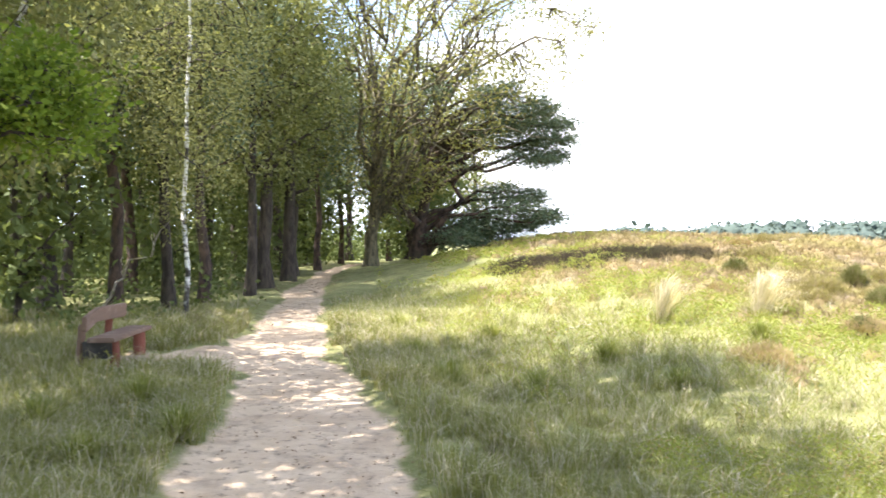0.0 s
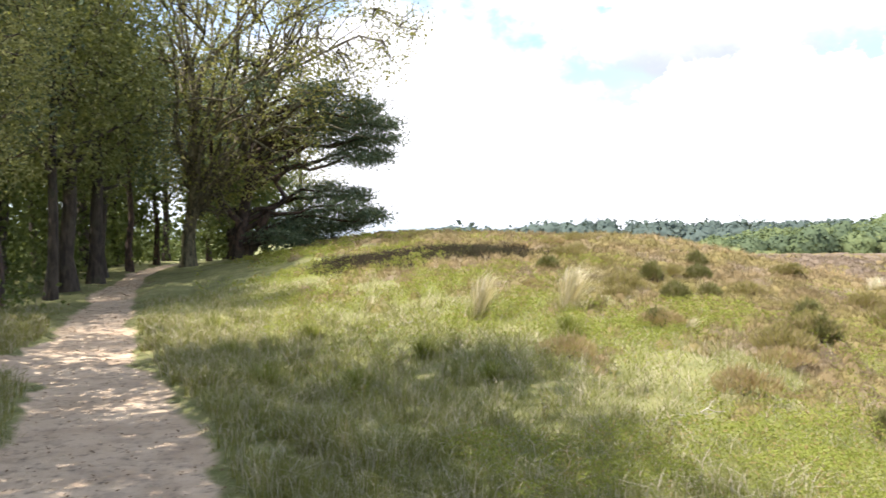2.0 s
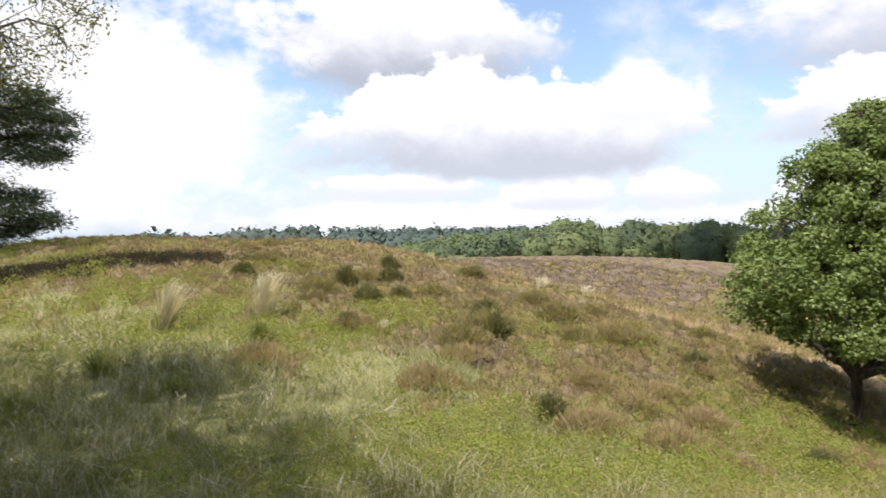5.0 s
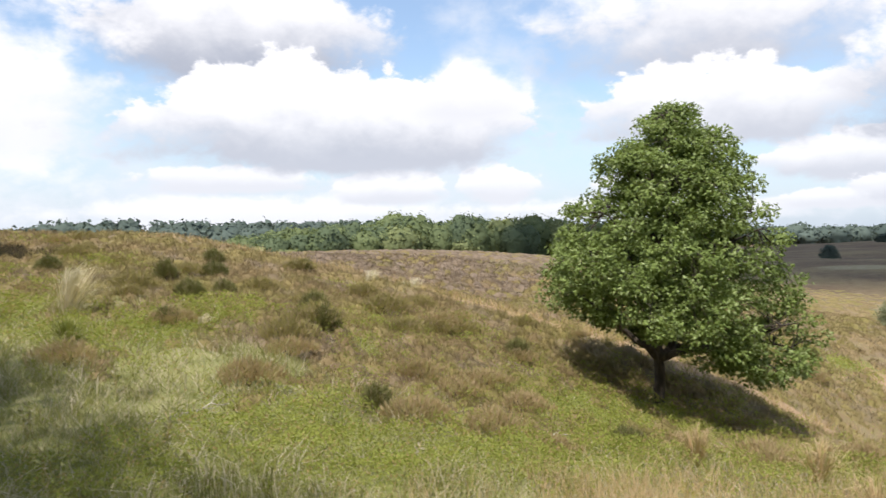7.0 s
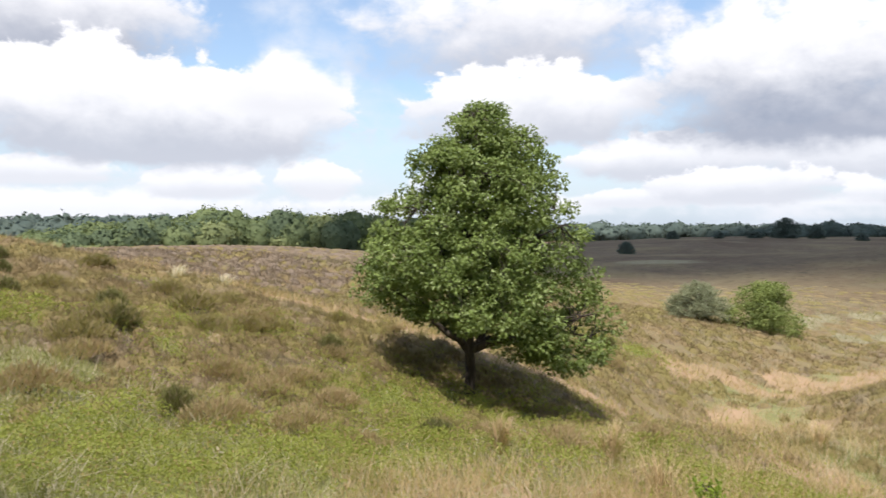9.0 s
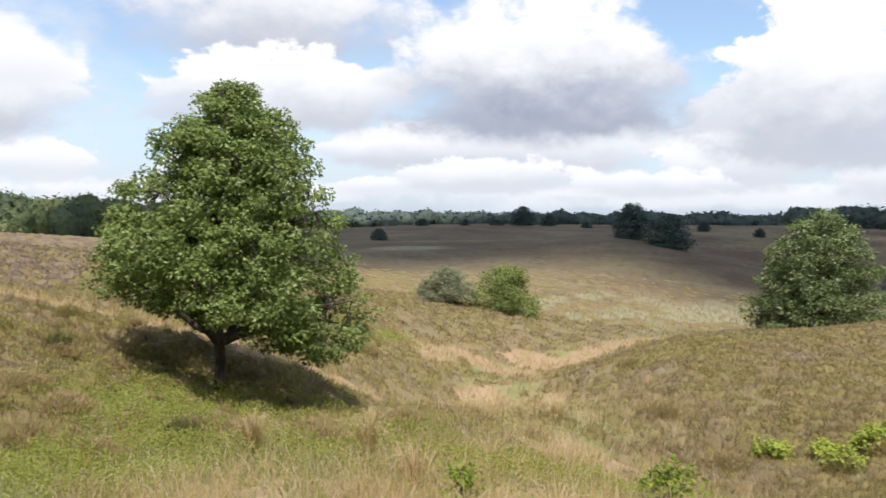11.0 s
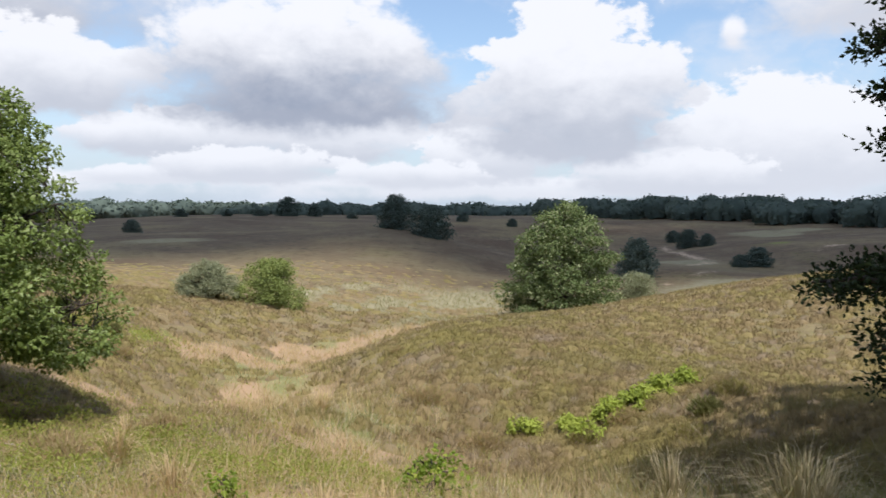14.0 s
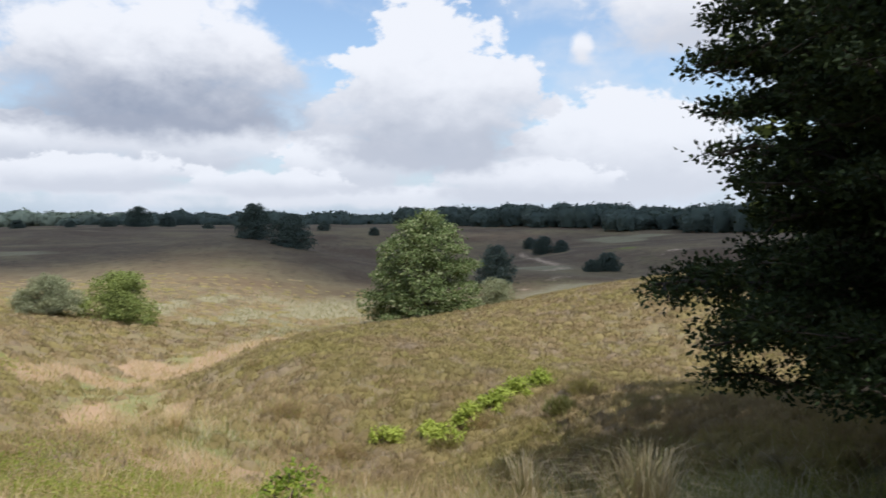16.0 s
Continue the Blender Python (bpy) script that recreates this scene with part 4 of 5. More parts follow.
plant("pine_tree", layered(22, 7.4, 0.26, PINE_BOUGHS, 7, 0.20, 0.12, 40, 0.20, 0.18, BARK_PINE, NEEDLES, lean=(1.1, 0.0), ratio=0.22, plump=0.42, outer=4.5, stems=((-0.9, 0.2, 4.6), (1.9, -0.3, 3.9), (0.4, 0.6, 5.4))),
      (-2.7, 29.3), "broad old pine with dark layered boughs and forked trunks", "tree")

# a young oak whose boughs hang into the clearing by the bench
EDGE_BOUGHS = [(bearing, tip, length, 0.12) for bearing, tip, length in ((38, 2.75, 1.7), (30, 2.95, 1.6), (48, 2.9, 1.5), (25, 2.55, 1.4), (55, 3.0, 1.4), (42, 3.15, 1.4), (20, 3.1, 1.3), (70, 2.8, 1.4), (0, 2.8, 1.3), (95, 3.0, 1.4), (140, 3.0, 1.3), (200, 3.1, 1.4), (260, 3.0, 1.3), (320, 3.0, 1.3), (150, 3.4, 0.8), (270, 3.4, 0.8))]
plant("oak_tree", layered(35, 3.5, 0.06, EDGE_BOUGHS, 15, 0.40, 0.14, 26, 0.12, 0.072, BARK_OAK, LEAF_EDGE, ratio=0.6, plump=0.7, oval=True),
      (-4.95, 5.75), "young oak with bright leafy boughs at the edge of the wood", "tree", WOOD)

# the beech close by the path, in the shade of the trees behind; its leaf colour holds shade too
beech_r = np.random.RandomState(31)
BEECH_TIERS = ((0.74, 1.7, 11), (0.97, 2.02, 13), (1.2, 2.15, 14), (1.44, 1.85, 13), (1.72, 1.72, 14), (1.98, 1.74, 13), (2.2, 1.86, 13), (2.48, 2.0, 14), (2.76, 1.83, 12), (3.04, 2.05, 13), (3.4, 1.96, 11), (3.9, 1.87, 10), (4.6, 1.7, 8), (5.4, 1.4, 7), (6.4, 1.1, 6), (7.5, 0.8, 5))
BEECH_BOUGHS = [(30 + 360 * (k + beech_r.uniform(0.1, 0.9)) / count, tip + beech_r.uniform(-0.07, 0.07), reach * beech_r.uniform(0.80, 1.03), beech_r.uniform(0.05, 0.25))
                for tip, reach, count in BEECH_TIERS for k in range(count)]
plant("beech_tree", layered(31, 8.6, 0.20, BEECH_BOUGHS, 22, 0.34, 0.045, 40, 0.056, 0.045, BARK_OAK, LEAF_BEECH_SHADE, ratio=0.62, plump=0.55, inner=0.20),
      (5.2, -4.9), "beech with low spreading boughs, its leaves toned near black for shade", "tree")

# on the slopes beyond
plant("hornbeam_tree", grow("hornbeam", 41, 6.65, 0.2, 0.15, 3.35, DOME, 18, 420, 0.36, 66, 0.17, BARK_OAK, LEAF_MID, rise=0.35, hollow=2.6, ragged=0.12, flat=0.5),
      (47.6, -7.0), "rounded dense tree standing on the crest of the heather slope", "tree", sink=0.35)
shrub_r = np.random.RandomState(42)
SHRUB_BOUGHS = [(k * 137.5 + shrub_r.uniform(-20, 20), 0.25 + 1.65 * k / 46, np.interp(k, (0, 12, 30, 45), (1.75, 1.8, 1.25, 0.35)) * shrub_r.uniform(0.8, 1.05), 0.12) for k in range(46)]
plant("pine_shrub", layered(42, 1.95, 0.07, SHRUB_BOUGHS, 11, 0.34, 0.05, 34, 0.11, 0.13, BARK_PINE, NEEDLES_PALE, ratio=0.26, plump=0.5),
      (41.6, 12.1), "pale blue-green bushy young pine in the hollow", "shrub")
plant("oak_shrub", grow("oak", 43, 2.6, 0.08, 0.1, 1.75, DOME, 10, 150, 0.24, 80, 0.115, BARK_OAK, LEAF_BUSH, rise=0.4, hollow=2.0, ragged=0.25),
      (42.9, 9.2), "bushy green young oak standing beside a pale pine", "shrub")
plant("pine_shrub", grow("pine", 44, 1.8, 0.07, 0.05, 1.3, DOME, 8, 150, 0.2, 48, 0.15, BARK_PINE, NEEDLES_PALE, rise=0.1, needle=0.28, flat=0.4),
      (51.5, -12.2), "low pale green pine behind the crest of the slope", "shrub")
# far trees take the same leaves with the haze painted in
far_round = grow("oak", 45, 8.0, 0.25, 0.1, 4.2, ROUND_LOW, 10, 330, 0.5, 26, 0.42, BARK_OAK, LEAF_FAR_HAZY, rise=0.4, hollow=2.0)
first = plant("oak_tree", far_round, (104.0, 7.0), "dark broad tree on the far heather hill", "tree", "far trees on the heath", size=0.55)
for x, y, turn, size, high in ((99.0, 2.3, 90, 0.60, 0.85), (262.0, 54.0, 40, 0.95, 0.85), (266.0, 46.0, 10, 0.6, 0.85), (255.0, 72.0, 60, 0.4, 0.7), (250.0, 85.0, 160, 0.5, 0.7), (240.0, 30.0, 0, 0.4, 0.7), (258.0, 62.0, 20, 0.6, 0.5),
                               (175.0, -48.4, 200, 0.40, 0.85), (148.7, -43.8, 77, 0.50, 0.9), (144.5, -46.0, 10, 0.34, 0.9), (98.3, -35.4, 45, 0.24, 0.9), (99.1, -38.0, 130, 0.42, 0.75),
                               (73.0, -17.2, 150, 0.42, 1.1), (226.0, -3.0, 30, 0.42, 0.85), (213.0, -16.0, 45, 0.34, 0.85), (118.0, 47.0, 12, 0.32, 0.85)):
    copy_thing(first, pose(x, y, float(land(x, y)) - 0.2, 0, 0, turn)).scale = (size, size, size * high)

# ---- low growth ----
def sector(r, n, near, far, lo=-0.66, hi=2.3, power=1.0):
    """n places on the ground between two distances, over the side that is seen."""
    a = r.uniform(lo, hi, n)
    d = (near ** (2 - power) + r.uniform(0, 1, n) * (far ** (2 - power) - near ** (2 - power))) ** (1 / (2 - power))
    return 0.5 + d * np.sin(a), -0.7 + d * np.cos(a), d


def blades(r, x, y, z, height, width, lean=0.5, curl=0.35):
    """A bent, pointed blade of three corners below and one tip at each place."""
    n = len(x)
    a = r.uniform(0, 6.2832, n)
    side = np.stack([np.cos(a), np.sin(a), np.zeros(n)], -1)
    fall = r.normal(size=(n, 3)) * lean * np.array([1, 1, 0.0])
    root = np.stack([x, y, z - 0.02], -1)
    h, w = np.broadcast_to(height, n)[:, None], np.broadcast_to(width, n)[:, None]
    mid = root + h * 0.55 * (np.array([0, 0, 1.0]) + fall * 0.5)
    tip = root + h * (np.array([0, 0, 1.0 - curl * 0.4]) + fall * (1 + curl))
    verts = np.stack([root - side * w * 0.5, root + side * w * 0.5, mid + side * w * 0.4, mid - side * w * 0.4, tip], 1).reshape(-1, 3)
    i = np.arange(n)[:, None] * 5
    return verts, np.concatenate([i + [0, 1, 2], i + [0, 2, 3], i + [3, 2, 4]])


def sprigs(r, x, y, z, height, width, lean=0.5):
    """A pointed sprig of three corners at each place."""
    n = len(x)
    a = r.uniform(0, 6.2832, n)
    side = np.stack([np.cos(a), np.sin(a), np.zeros(n)], -1) * np.broadcast_to(width, n)[:, None] * 0.5
    root = np.stack([x, y, z - 0.02], -1)
    tip = root + np.broadcast_to(height, n)[:, None] * (np.array([0, 0, 1.0]) + r.normal(size=(n, 3)) * lean * np.array([1, 1, 0.2]))
    return np.stack([root - side, root + side, tip], 1).reshape(-1, 3), np.arange(3 * n).reshape(n, 3)


def stuff(name, verts, faces, material, label, category):
    return tagged(new(name, mesh_of(name, verts, faces, material)), label, category, kind="stuff")


def build_grass():
    r = np.random.RandomState(71)
    for near, far, count, fine in ((2.6, 6.5, 66000, True), (6.5, 20.0, 190000, False)):
        x, y, d = sector(r, count, near, far, power=1.2)
        sand, heather, straw, green = covers(x, y)
        tall = 1 + 0.55 * ripple(x, y, 1.3, 21) + 0.4 * ripple(x, y, 0.45, 28)
        keep = (r.uniform(0, 1, len(x)) > np.clip(sand * 1.7 - 0.1, 0, 1)) & (r.uniform(0, 1, len(x)) > heather * 0.62 + straw * 0.4) & (tall > 0.2)
        x, y, d, tall, heather = x[keep], y[keep], d[keep], tall[keep], heather[keep]
        side = np.clip(off_line(x, y, PATH_LINE) / 0.8, 0.25, 1) * (1 - 0.45 * heather)
        h = r.uniform(0.08, 0.23, len(x)) * tall * side
        v, f = blades(r, x, y, land(x, y), h, 0.0045 + 0.0003 * d, 0.6) if fine else sprigs(r, x, y, land(x, y), h, 0.005 + 0.0007 * d, 0.7)
        stuff("grass", v, f, GRASS, "green and straw-flecked grass along the path", "grass")
    x, y, d = sector(r, 420000, 3.4, 64.0, 0.3, 2.3, power=1.45)
    straw = covers(x, y)[2]
    keep = r.uniform(0, 1, len(x)) < straw * 0.8 * (1 + ripple(x, y, 1.1, 22))
    x, y, d = x[keep], y[keep], d[keep]
    for name, near, material, label in (("dry_grass", d < 37, STRAW, "pink and straw-coloured dry grass in the hollow of the heath"), ("meadow_grass", d >= 37, MEADOW, "pale green and bleached grass on the floor of the valley")):
        q = np.flatnonzero(near)
        v, f = sprigs(r, x[q], y[q], land(x[q], y[q]), r.uniform(0.10, 0.34, len(q)), 0.0042 + 0.00060 * d[q], 0.38)
        stuff(name, v, f, material, label, "grass")


def build_bilberry():
    r = np.random.RandomState(72)
    x, y, d = sector(r, 900000, 3.2, 28.0, -0.3, 2.2, power=1.3)
    sand, heather, straw, green = covers(x, y)
    lump = ripple(x, y, 0.9, 23)
    keep = (r.uniform(0, 1, len(x)) < green * (0.7 + 0.5 * lump)) & (sand < 0.2)
    x, y, d, lump = x[keep], y[keep], d[keep], lump[keep]
    n = len(x)
    z = land(x, y) + r.uniform(0.02, 1.0, n) ** 0.6 * (0.15 + 0.10 * lump)
    at = np.stack([x, y, z], -1)
    v, f = leaf_quads(r, at, r.normal(size=(n, 3)) * np.array([1, 1, 0.7]) + np.array([0, 0, 0.9]), 0.017 + 0.0021 * d, 0.009 + 0.0012 * d)
    stuff("bilberry_growth", v, f, BERRY, "low fresh green bilberry plants on the slope", "undergrowth")


def cushions(r, x, y, wide, tall):
    """A low lumpy dome of 13 corners and 18 faces at each place."""
    n = len(x)
    a = np.arange(6) * 1.0472 + r.uniform(0, 6.2832, n)[:, None]
    w, h = wide[:, None], tall[:, None]
    m1, m2 = 0.52 * w * r.uniform(0.75, 1.25, (n, 6)), 1.05 * w * r.uniform(0.8, 1.25, (n, 6))
    px = np.concatenate([x[:, None], x[:, None] + m1 * np.cos(a + 0.4), x[:, None] + m2 * np.cos(a)], 1)
    py = np.concatenate([y[:, None], y[:, None] + m1 * np.sin(a + 0.4), y[:, None] + m2 * np.sin(a)], 1)
    rise = np.concatenate([h, h * r.uniform(0.62, 0.95, (n, 6)), np.full((n, 6), -0.04)], 1)
    verts = np.stack([px, py, land(px, py) + rise], -1).reshape(-1, 3)
    k, j = np.arange(6), (np.arange(6) + 1) % 6
    one = np.concatenate([np.stack([0 * k, 1 + k, 1 + j], -1), np.stack([1 + k, 7 + k, 7 + j], -1), np.stack([1 + k, 7 + j, 1 + j], -1)])
    return verts, (np.arange(n)[:, None, None] * 13 + one[None]).reshape(-1, 3)


def build_heather():
    r = np.random.RandomState(73)
    for name, material, seed, lo, hi, label in (("heather", HEATHER, 24, 0.0, 2.0, "brown heather in low cushions over the hills"),
                                                ("green_heather", HEATHER_GREEN, 25, -2.0, 0.0, "greenish heather mixed in among the brown"),
                                                ("faded_heather", HEATHER_MAUVE, 29, -2.0, 2.0, "faded mauve heather on the second ridge")):
        x, y, d = sector(r, 34000, 6.0, 72.0, power=1.38)
        sand, heather, straw, green = covers(x, y)
        n1 = ripple(x, y, 5.0, 26) + 0.5 * ripple(x, y, 1.5, 27)
        keep = (r.uniform(0, 1, len(x)) < np.clip(heather * 1.1 * np.clip(np.where(y < 0, (d - 5.5) / 2.5, (d - 7.5) / 7), 0, 1), 0, 1) * np.clip(1 - 1.25 * straw, 0, 1) * (1 - 0.85 * green) * np.clip((76 - d) / 24, 0, 1)) & (sand < 0.1) & (n1 > lo - 0.25) & (n1 < hi + 0.25)
        ridge = (y > 0.55 * x + 9) & (d > 30)
        keep &= ridge if material == HEATHER_MAUVE else ~ridge | (r.uniform(0, 1, len(x)) < 0.3)
        x, y, d = x[keep], y[keep], d[keep]
        fade = np.clip((74 - d) / 30, 0.3, 1)
        wide, tall = (0.11 + 0.0042 * d) * r.uniform(0.6, 1.35, len(x)), (0.075 + 0.0014 * d) * r.uniform(0.5, 1.4, len(x)) * fade
        v, f = cushions(r, x, y, wide, tall)
        ob = stuff(name, v, f, material, label, "heather")
        ob.data.polygons.foreach_set("use_smooth", np.ones(len(f), bool))
        # fine upright sprigs all over the nearer cushions
        q = np.flatnonzero(d < 46)
        q = np.repeat(q, np.where(d[q] < 19, 46, 22))
        px, py = x[q] + r.normal(size=len(q)) * wide[q] * 0.62, y[q] + r.normal(size=len(q)) * wide[q] * 0.62
        z = land(px, py) + 0.8 * tall[q] * np.clip(1 - (np.hypot(px - x[q], py - y[q]) / wide[q]) ** 2, 0, 1)
        v, f = sprigs(r, px, py, z, r.uniform(0.06, 0.15, len(q)) + 0.0012 * d[q], (0.008 + 0.0008 * d[q]) * np.where(d[q] < 19, 1.0, 1.45), 0.38)
        stuff(name + "_sprigs", v, f, material, "short sprigs standing up from the heather cushions", "heather")


ENDS = (0.0, 0.2, 0.45, 0.8, 1.0), (0.75, 1.0, 1.0, 1.0, 0.75)


def far_wood(name, rows, tree_h, spread, material, label, per=120, seed=81, tuft=(0.22, 0.40), ends=ENDS[1]):
    """A far belt of wood: crowns of leaf tufts close together along a line."""
    r = np.random.RandomState(seed)
    cs, along = [], []
    for (ax, ay), (bx, by), count, depth in rows:
        f = r.uniform(0, 1, count)
        along.append(f)
        gap = np.array([-(by - ay), bx - ax]) / math.hypot(bx - ax, by - ay)
        q = r.uniform(0, depth, count)
        cs.append(np.stack([ax + f * (bx - ax) + gap[0] * q, ay + f * (by - ay) + gap[1] * q], -1))
    c = np.concatenate(cs)
    n = len(c)
    h = tree_h * np.interp(np.concatenate(along), ENDS[0], ends) * r.uniform(0.78, 1.1, n) * (1 + 0.15 * ripple(c[:, 0], c[:, 1], 45, seed))
    rad = spread * r.uniform(0.7, 1.3, n)
    # each crown a knobbly dome down to the ground, with tufts of leaves lying all over it
    p = r.uniform(0, 6.2832, (4, n, 1))
    centre = np.stack([c[:, 0], c[:, 1], land(c[:, 0], c[:, 1]) + 0.5 * h], -1)[:, None]

    def crown(a, u, swell):
        w = np.where(u > 0, np.sqrt(np.clip(1 - u * u, 0, 1)), 1.0 + 0.25 * u)
        knob = swell * (1 + 0.10 * np.sin(3 * a + 4 * u + p[0]) + 0.08 * np.sin(5 * a - 7 * u + p[1]) + 0.07 * np.sin(2 * a + 10 * u + p[2]) + 0.05 * np.sin(8 * a + 9 * u + p[3]))
        out = np.stack([w * np.cos(a), w * np.sin(a), u], -1)
        return centre + out * np.stack([rad, rad, 0.5 * h], -1)[:, None] * knob[..., None], out

    ga, gu = (g.reshape(1, -1) for g in np.meshgrid(np.arange(12) * 6.2832 / 12, (-1.0, -0.5, 0.0, 0.3, 0.55, 0.75, 0.9, 0.985), indexing="xy"))
    core, _ = crown(np.repeat(ga, n, 0), np.repeat(gu, n, 0), 0.90)
    i = np.arange(7)[:, None] * 12 + np.arange(12)[None]
    j = np.arange(7)[:, None] * 12 + (np.arange(12)[None] + 1) % 12
    one = np.stack([i, j, j + 12, i + 12], -1).reshape(-1, 4)
    cv, cf = core.reshape(-1, 3), (np.arange(n)[:, None, None] * 96 + one[None]).reshape(-1, 4)
    at, out = crown(r.uniform(0, 6.2832, (n, per)), r.uniform(-0.7, 1.0, (n, per)), r.uniform(0.93, 1.02, (n, per)))
    at, up = at.reshape(-1, 3), unit(out.reshape(-1, 3) + r.normal(size=(n * per, 3)) * 0.35)
    size = np.repeat(rad, per) * r.uniform(*tuft, n * per)
    lv, lf = leaf_quads(r, at, np.cross(up, r.normal(size=(n * per, 3))), size, size * 0.9, -0.1, up=up)
    v, f = np.concatenate([cv, lv]), np.concatenate([cf, lf + len(cv)])
    ob = stuff(name, v, f, material, label, "woodland")
    ob.data.polygons.foreach_set("use_smooth", np.arange(len(f)) < len(cf))


def build_grass_clumps():
    """Long tufts that hang over along both sides of the path."""
    r = np.random.RandomState(77)
    y = r.uniform(1.2, 15, 1500)
    side = r.choice([-1, 1], 1500)
    mid, half = (np.interp(y, [p[1] for p in PATH_LINE], [p[k] for p in PATH_LINE]) for k in (0, 2))
    x = mid + side * (half * 0.5 + 0.18 + r.exponential(1.1, 1500))
    keep = (covers(x, y)[0] < 0.15) & (np.hypot(x, y + 0.7) > 2.4) & (x < 4)
    x, y = x[keep], y[keep]
    size = r.uniform(0.6, 1.25, len(x))
    cx, cy, cs = (np.repeat(q, 30) for q in (x, y, size))
    m = len(cx)
    a, q = r.uniform(0, 6.2832, m), np.sqrt(r.uniform(0, 1, m))
    px, py = cx + 0.13 * cs * q * np.cos(a), cy + 0.13 * cs * q * np.sin(a)
    v, f = blades(r, px, py, land(px, py), cs * r.uniform(0.16, 0.36, m), 0.006 + 0.0006 * np.hypot(px, py), 0.35, 0.6)
    stuff("grass_clumps", v, f, GRASS, "long tufted grass hanging over the edges of the path", "grass")


build_grass()
build_grass_clumps()
build_bilberry()
build_heather()
def build_dark_heather():
    r = np.random.RandomState(74)
    f = r.uniform(0, 1, 260)
    cx, cy = 0.6 + 4.9 * f + r.normal(size=260) * 0.25, 20.6 - 0.8 * f + r.normal(size=260) * 0.55
    cx, cy = np.repeat(cx, 60), np.repeat(cy, 60)
    px, py = cx + r.normal(size=len(cx)) * 0.2, cy + r.normal(size=len(cx)) * 0.2
    v, f = sprigs(r, px, py, land(px, py), r.uniform(0.15, 0.3, len(px)), 0.03, 0.6)
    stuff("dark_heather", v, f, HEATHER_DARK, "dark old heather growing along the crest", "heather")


def build_undergrowth():
    """Seedlings and low boughs on the floor of the wood."""
    r = np.random.RandomState(75)
    n = 1300
    cx, cy = r.uniform(-32, -6.0, n), r.uniform(12.5, 62, n)
    keep = (off_line(cx, cy, PATH_LINE) > 1.1) & (r.uniform(0, 1, n) < np.clip(0.25 + (cy - 13) / 22 + (-cx - 9) / 16, 0, 1))
    cx, cy = cx[keep], cy[keep]
    tall = r.uniform(0.3, 1.0, len(cx)) * np.clip(0.5 + (cy - 13) / 12, 0.6, 3.2)
    per = 40
    bx, by, bh = np.repeat(cx, per), np.repeat(cy, per), np.repeat(tall, per)
    m = len(bx)
    px, py = bx + r.normal(size=m) * 0.45 * np.sqrt(bh), by + r.normal(size=m) * 0.45 * np.sqrt(bh)
    at = np.stack([px, py, land(px, py) + bh * r.uniform(0.03, 1, m)], -1)
    v, f = leaf_quads(r, at, r.normal(size=(m, 3)) + np.array([0, 0, 0.3]), 0.09 + 0.0035 * np.repeat(cy, per), 0.06 + 0.0025 * np.repeat(cy, per))
    stuff("undergrowth", v, f, LEAF_FLOOR, "leafy seedlings and low shrubs on the floor of the wood", "undergrowth")


build_dark_heather()
build_undergrowth()
HEIGHTS = (0.45, 0.62, 1.06, 0.95, 0.86)
far_wood("far_woodland", [((95.0, 262.0), (278.0, 198.0), 130, -60.0)], 13.0, 5.6, LEAF_FAR, "green broadleaved wood beyond the heath", 430, 81, (0.10, 0.22), HEIGHTS)
far_wood("far_woodland", [((95.0, 262.0), (278.0, 198.0), 60, -60.0)], 12.0, 6.0, LEAF_FAR_PALE, "light green trees in the wood beyond the heath", 430, 85, (0.10, 0.22), HEIGHTS)
far_wood("far_woodland", [((95.0, 262.0), (278.0, 198.0), 90, -60.0)], 12.6, 4.8, LEAF_FAR_DEEP, "deep green trees in the wood beyond the heath", 430, 86, (0.10, 0.22), HEIGHTS)
far_wood("far_woodland", [((40.0, 440.0), (430.0, 310.0), 260, -60.0)], 14.0, 7.6, LEAF_FAR_HAZY, "dark line of woods beyond the green wood", 90, 84, (0.20, 0.38))
far_wood("far_woodland", [((430.0, 310.0), (530.0, 40.0), 300, -60.0), ((530.0, 40.0), (430.0, -90.0), 180, -60.0)], 9.0, 6.0, LEAF_FAR_HAZY, "dark line of woods on the horizon", 60, 82, (0.2, 0.4))
far_wood("far_woodland", [((330.0, -70.0), (225.0, -125.0), 190, -50.0), ((225.0, -125.0), (110.0, -160.0), 160, -50.0)], 6.2, 3.4, LEAF_FAR_HAZY, "dark wood behind the far heather slope", 110, 83, (0.18, 0.36))


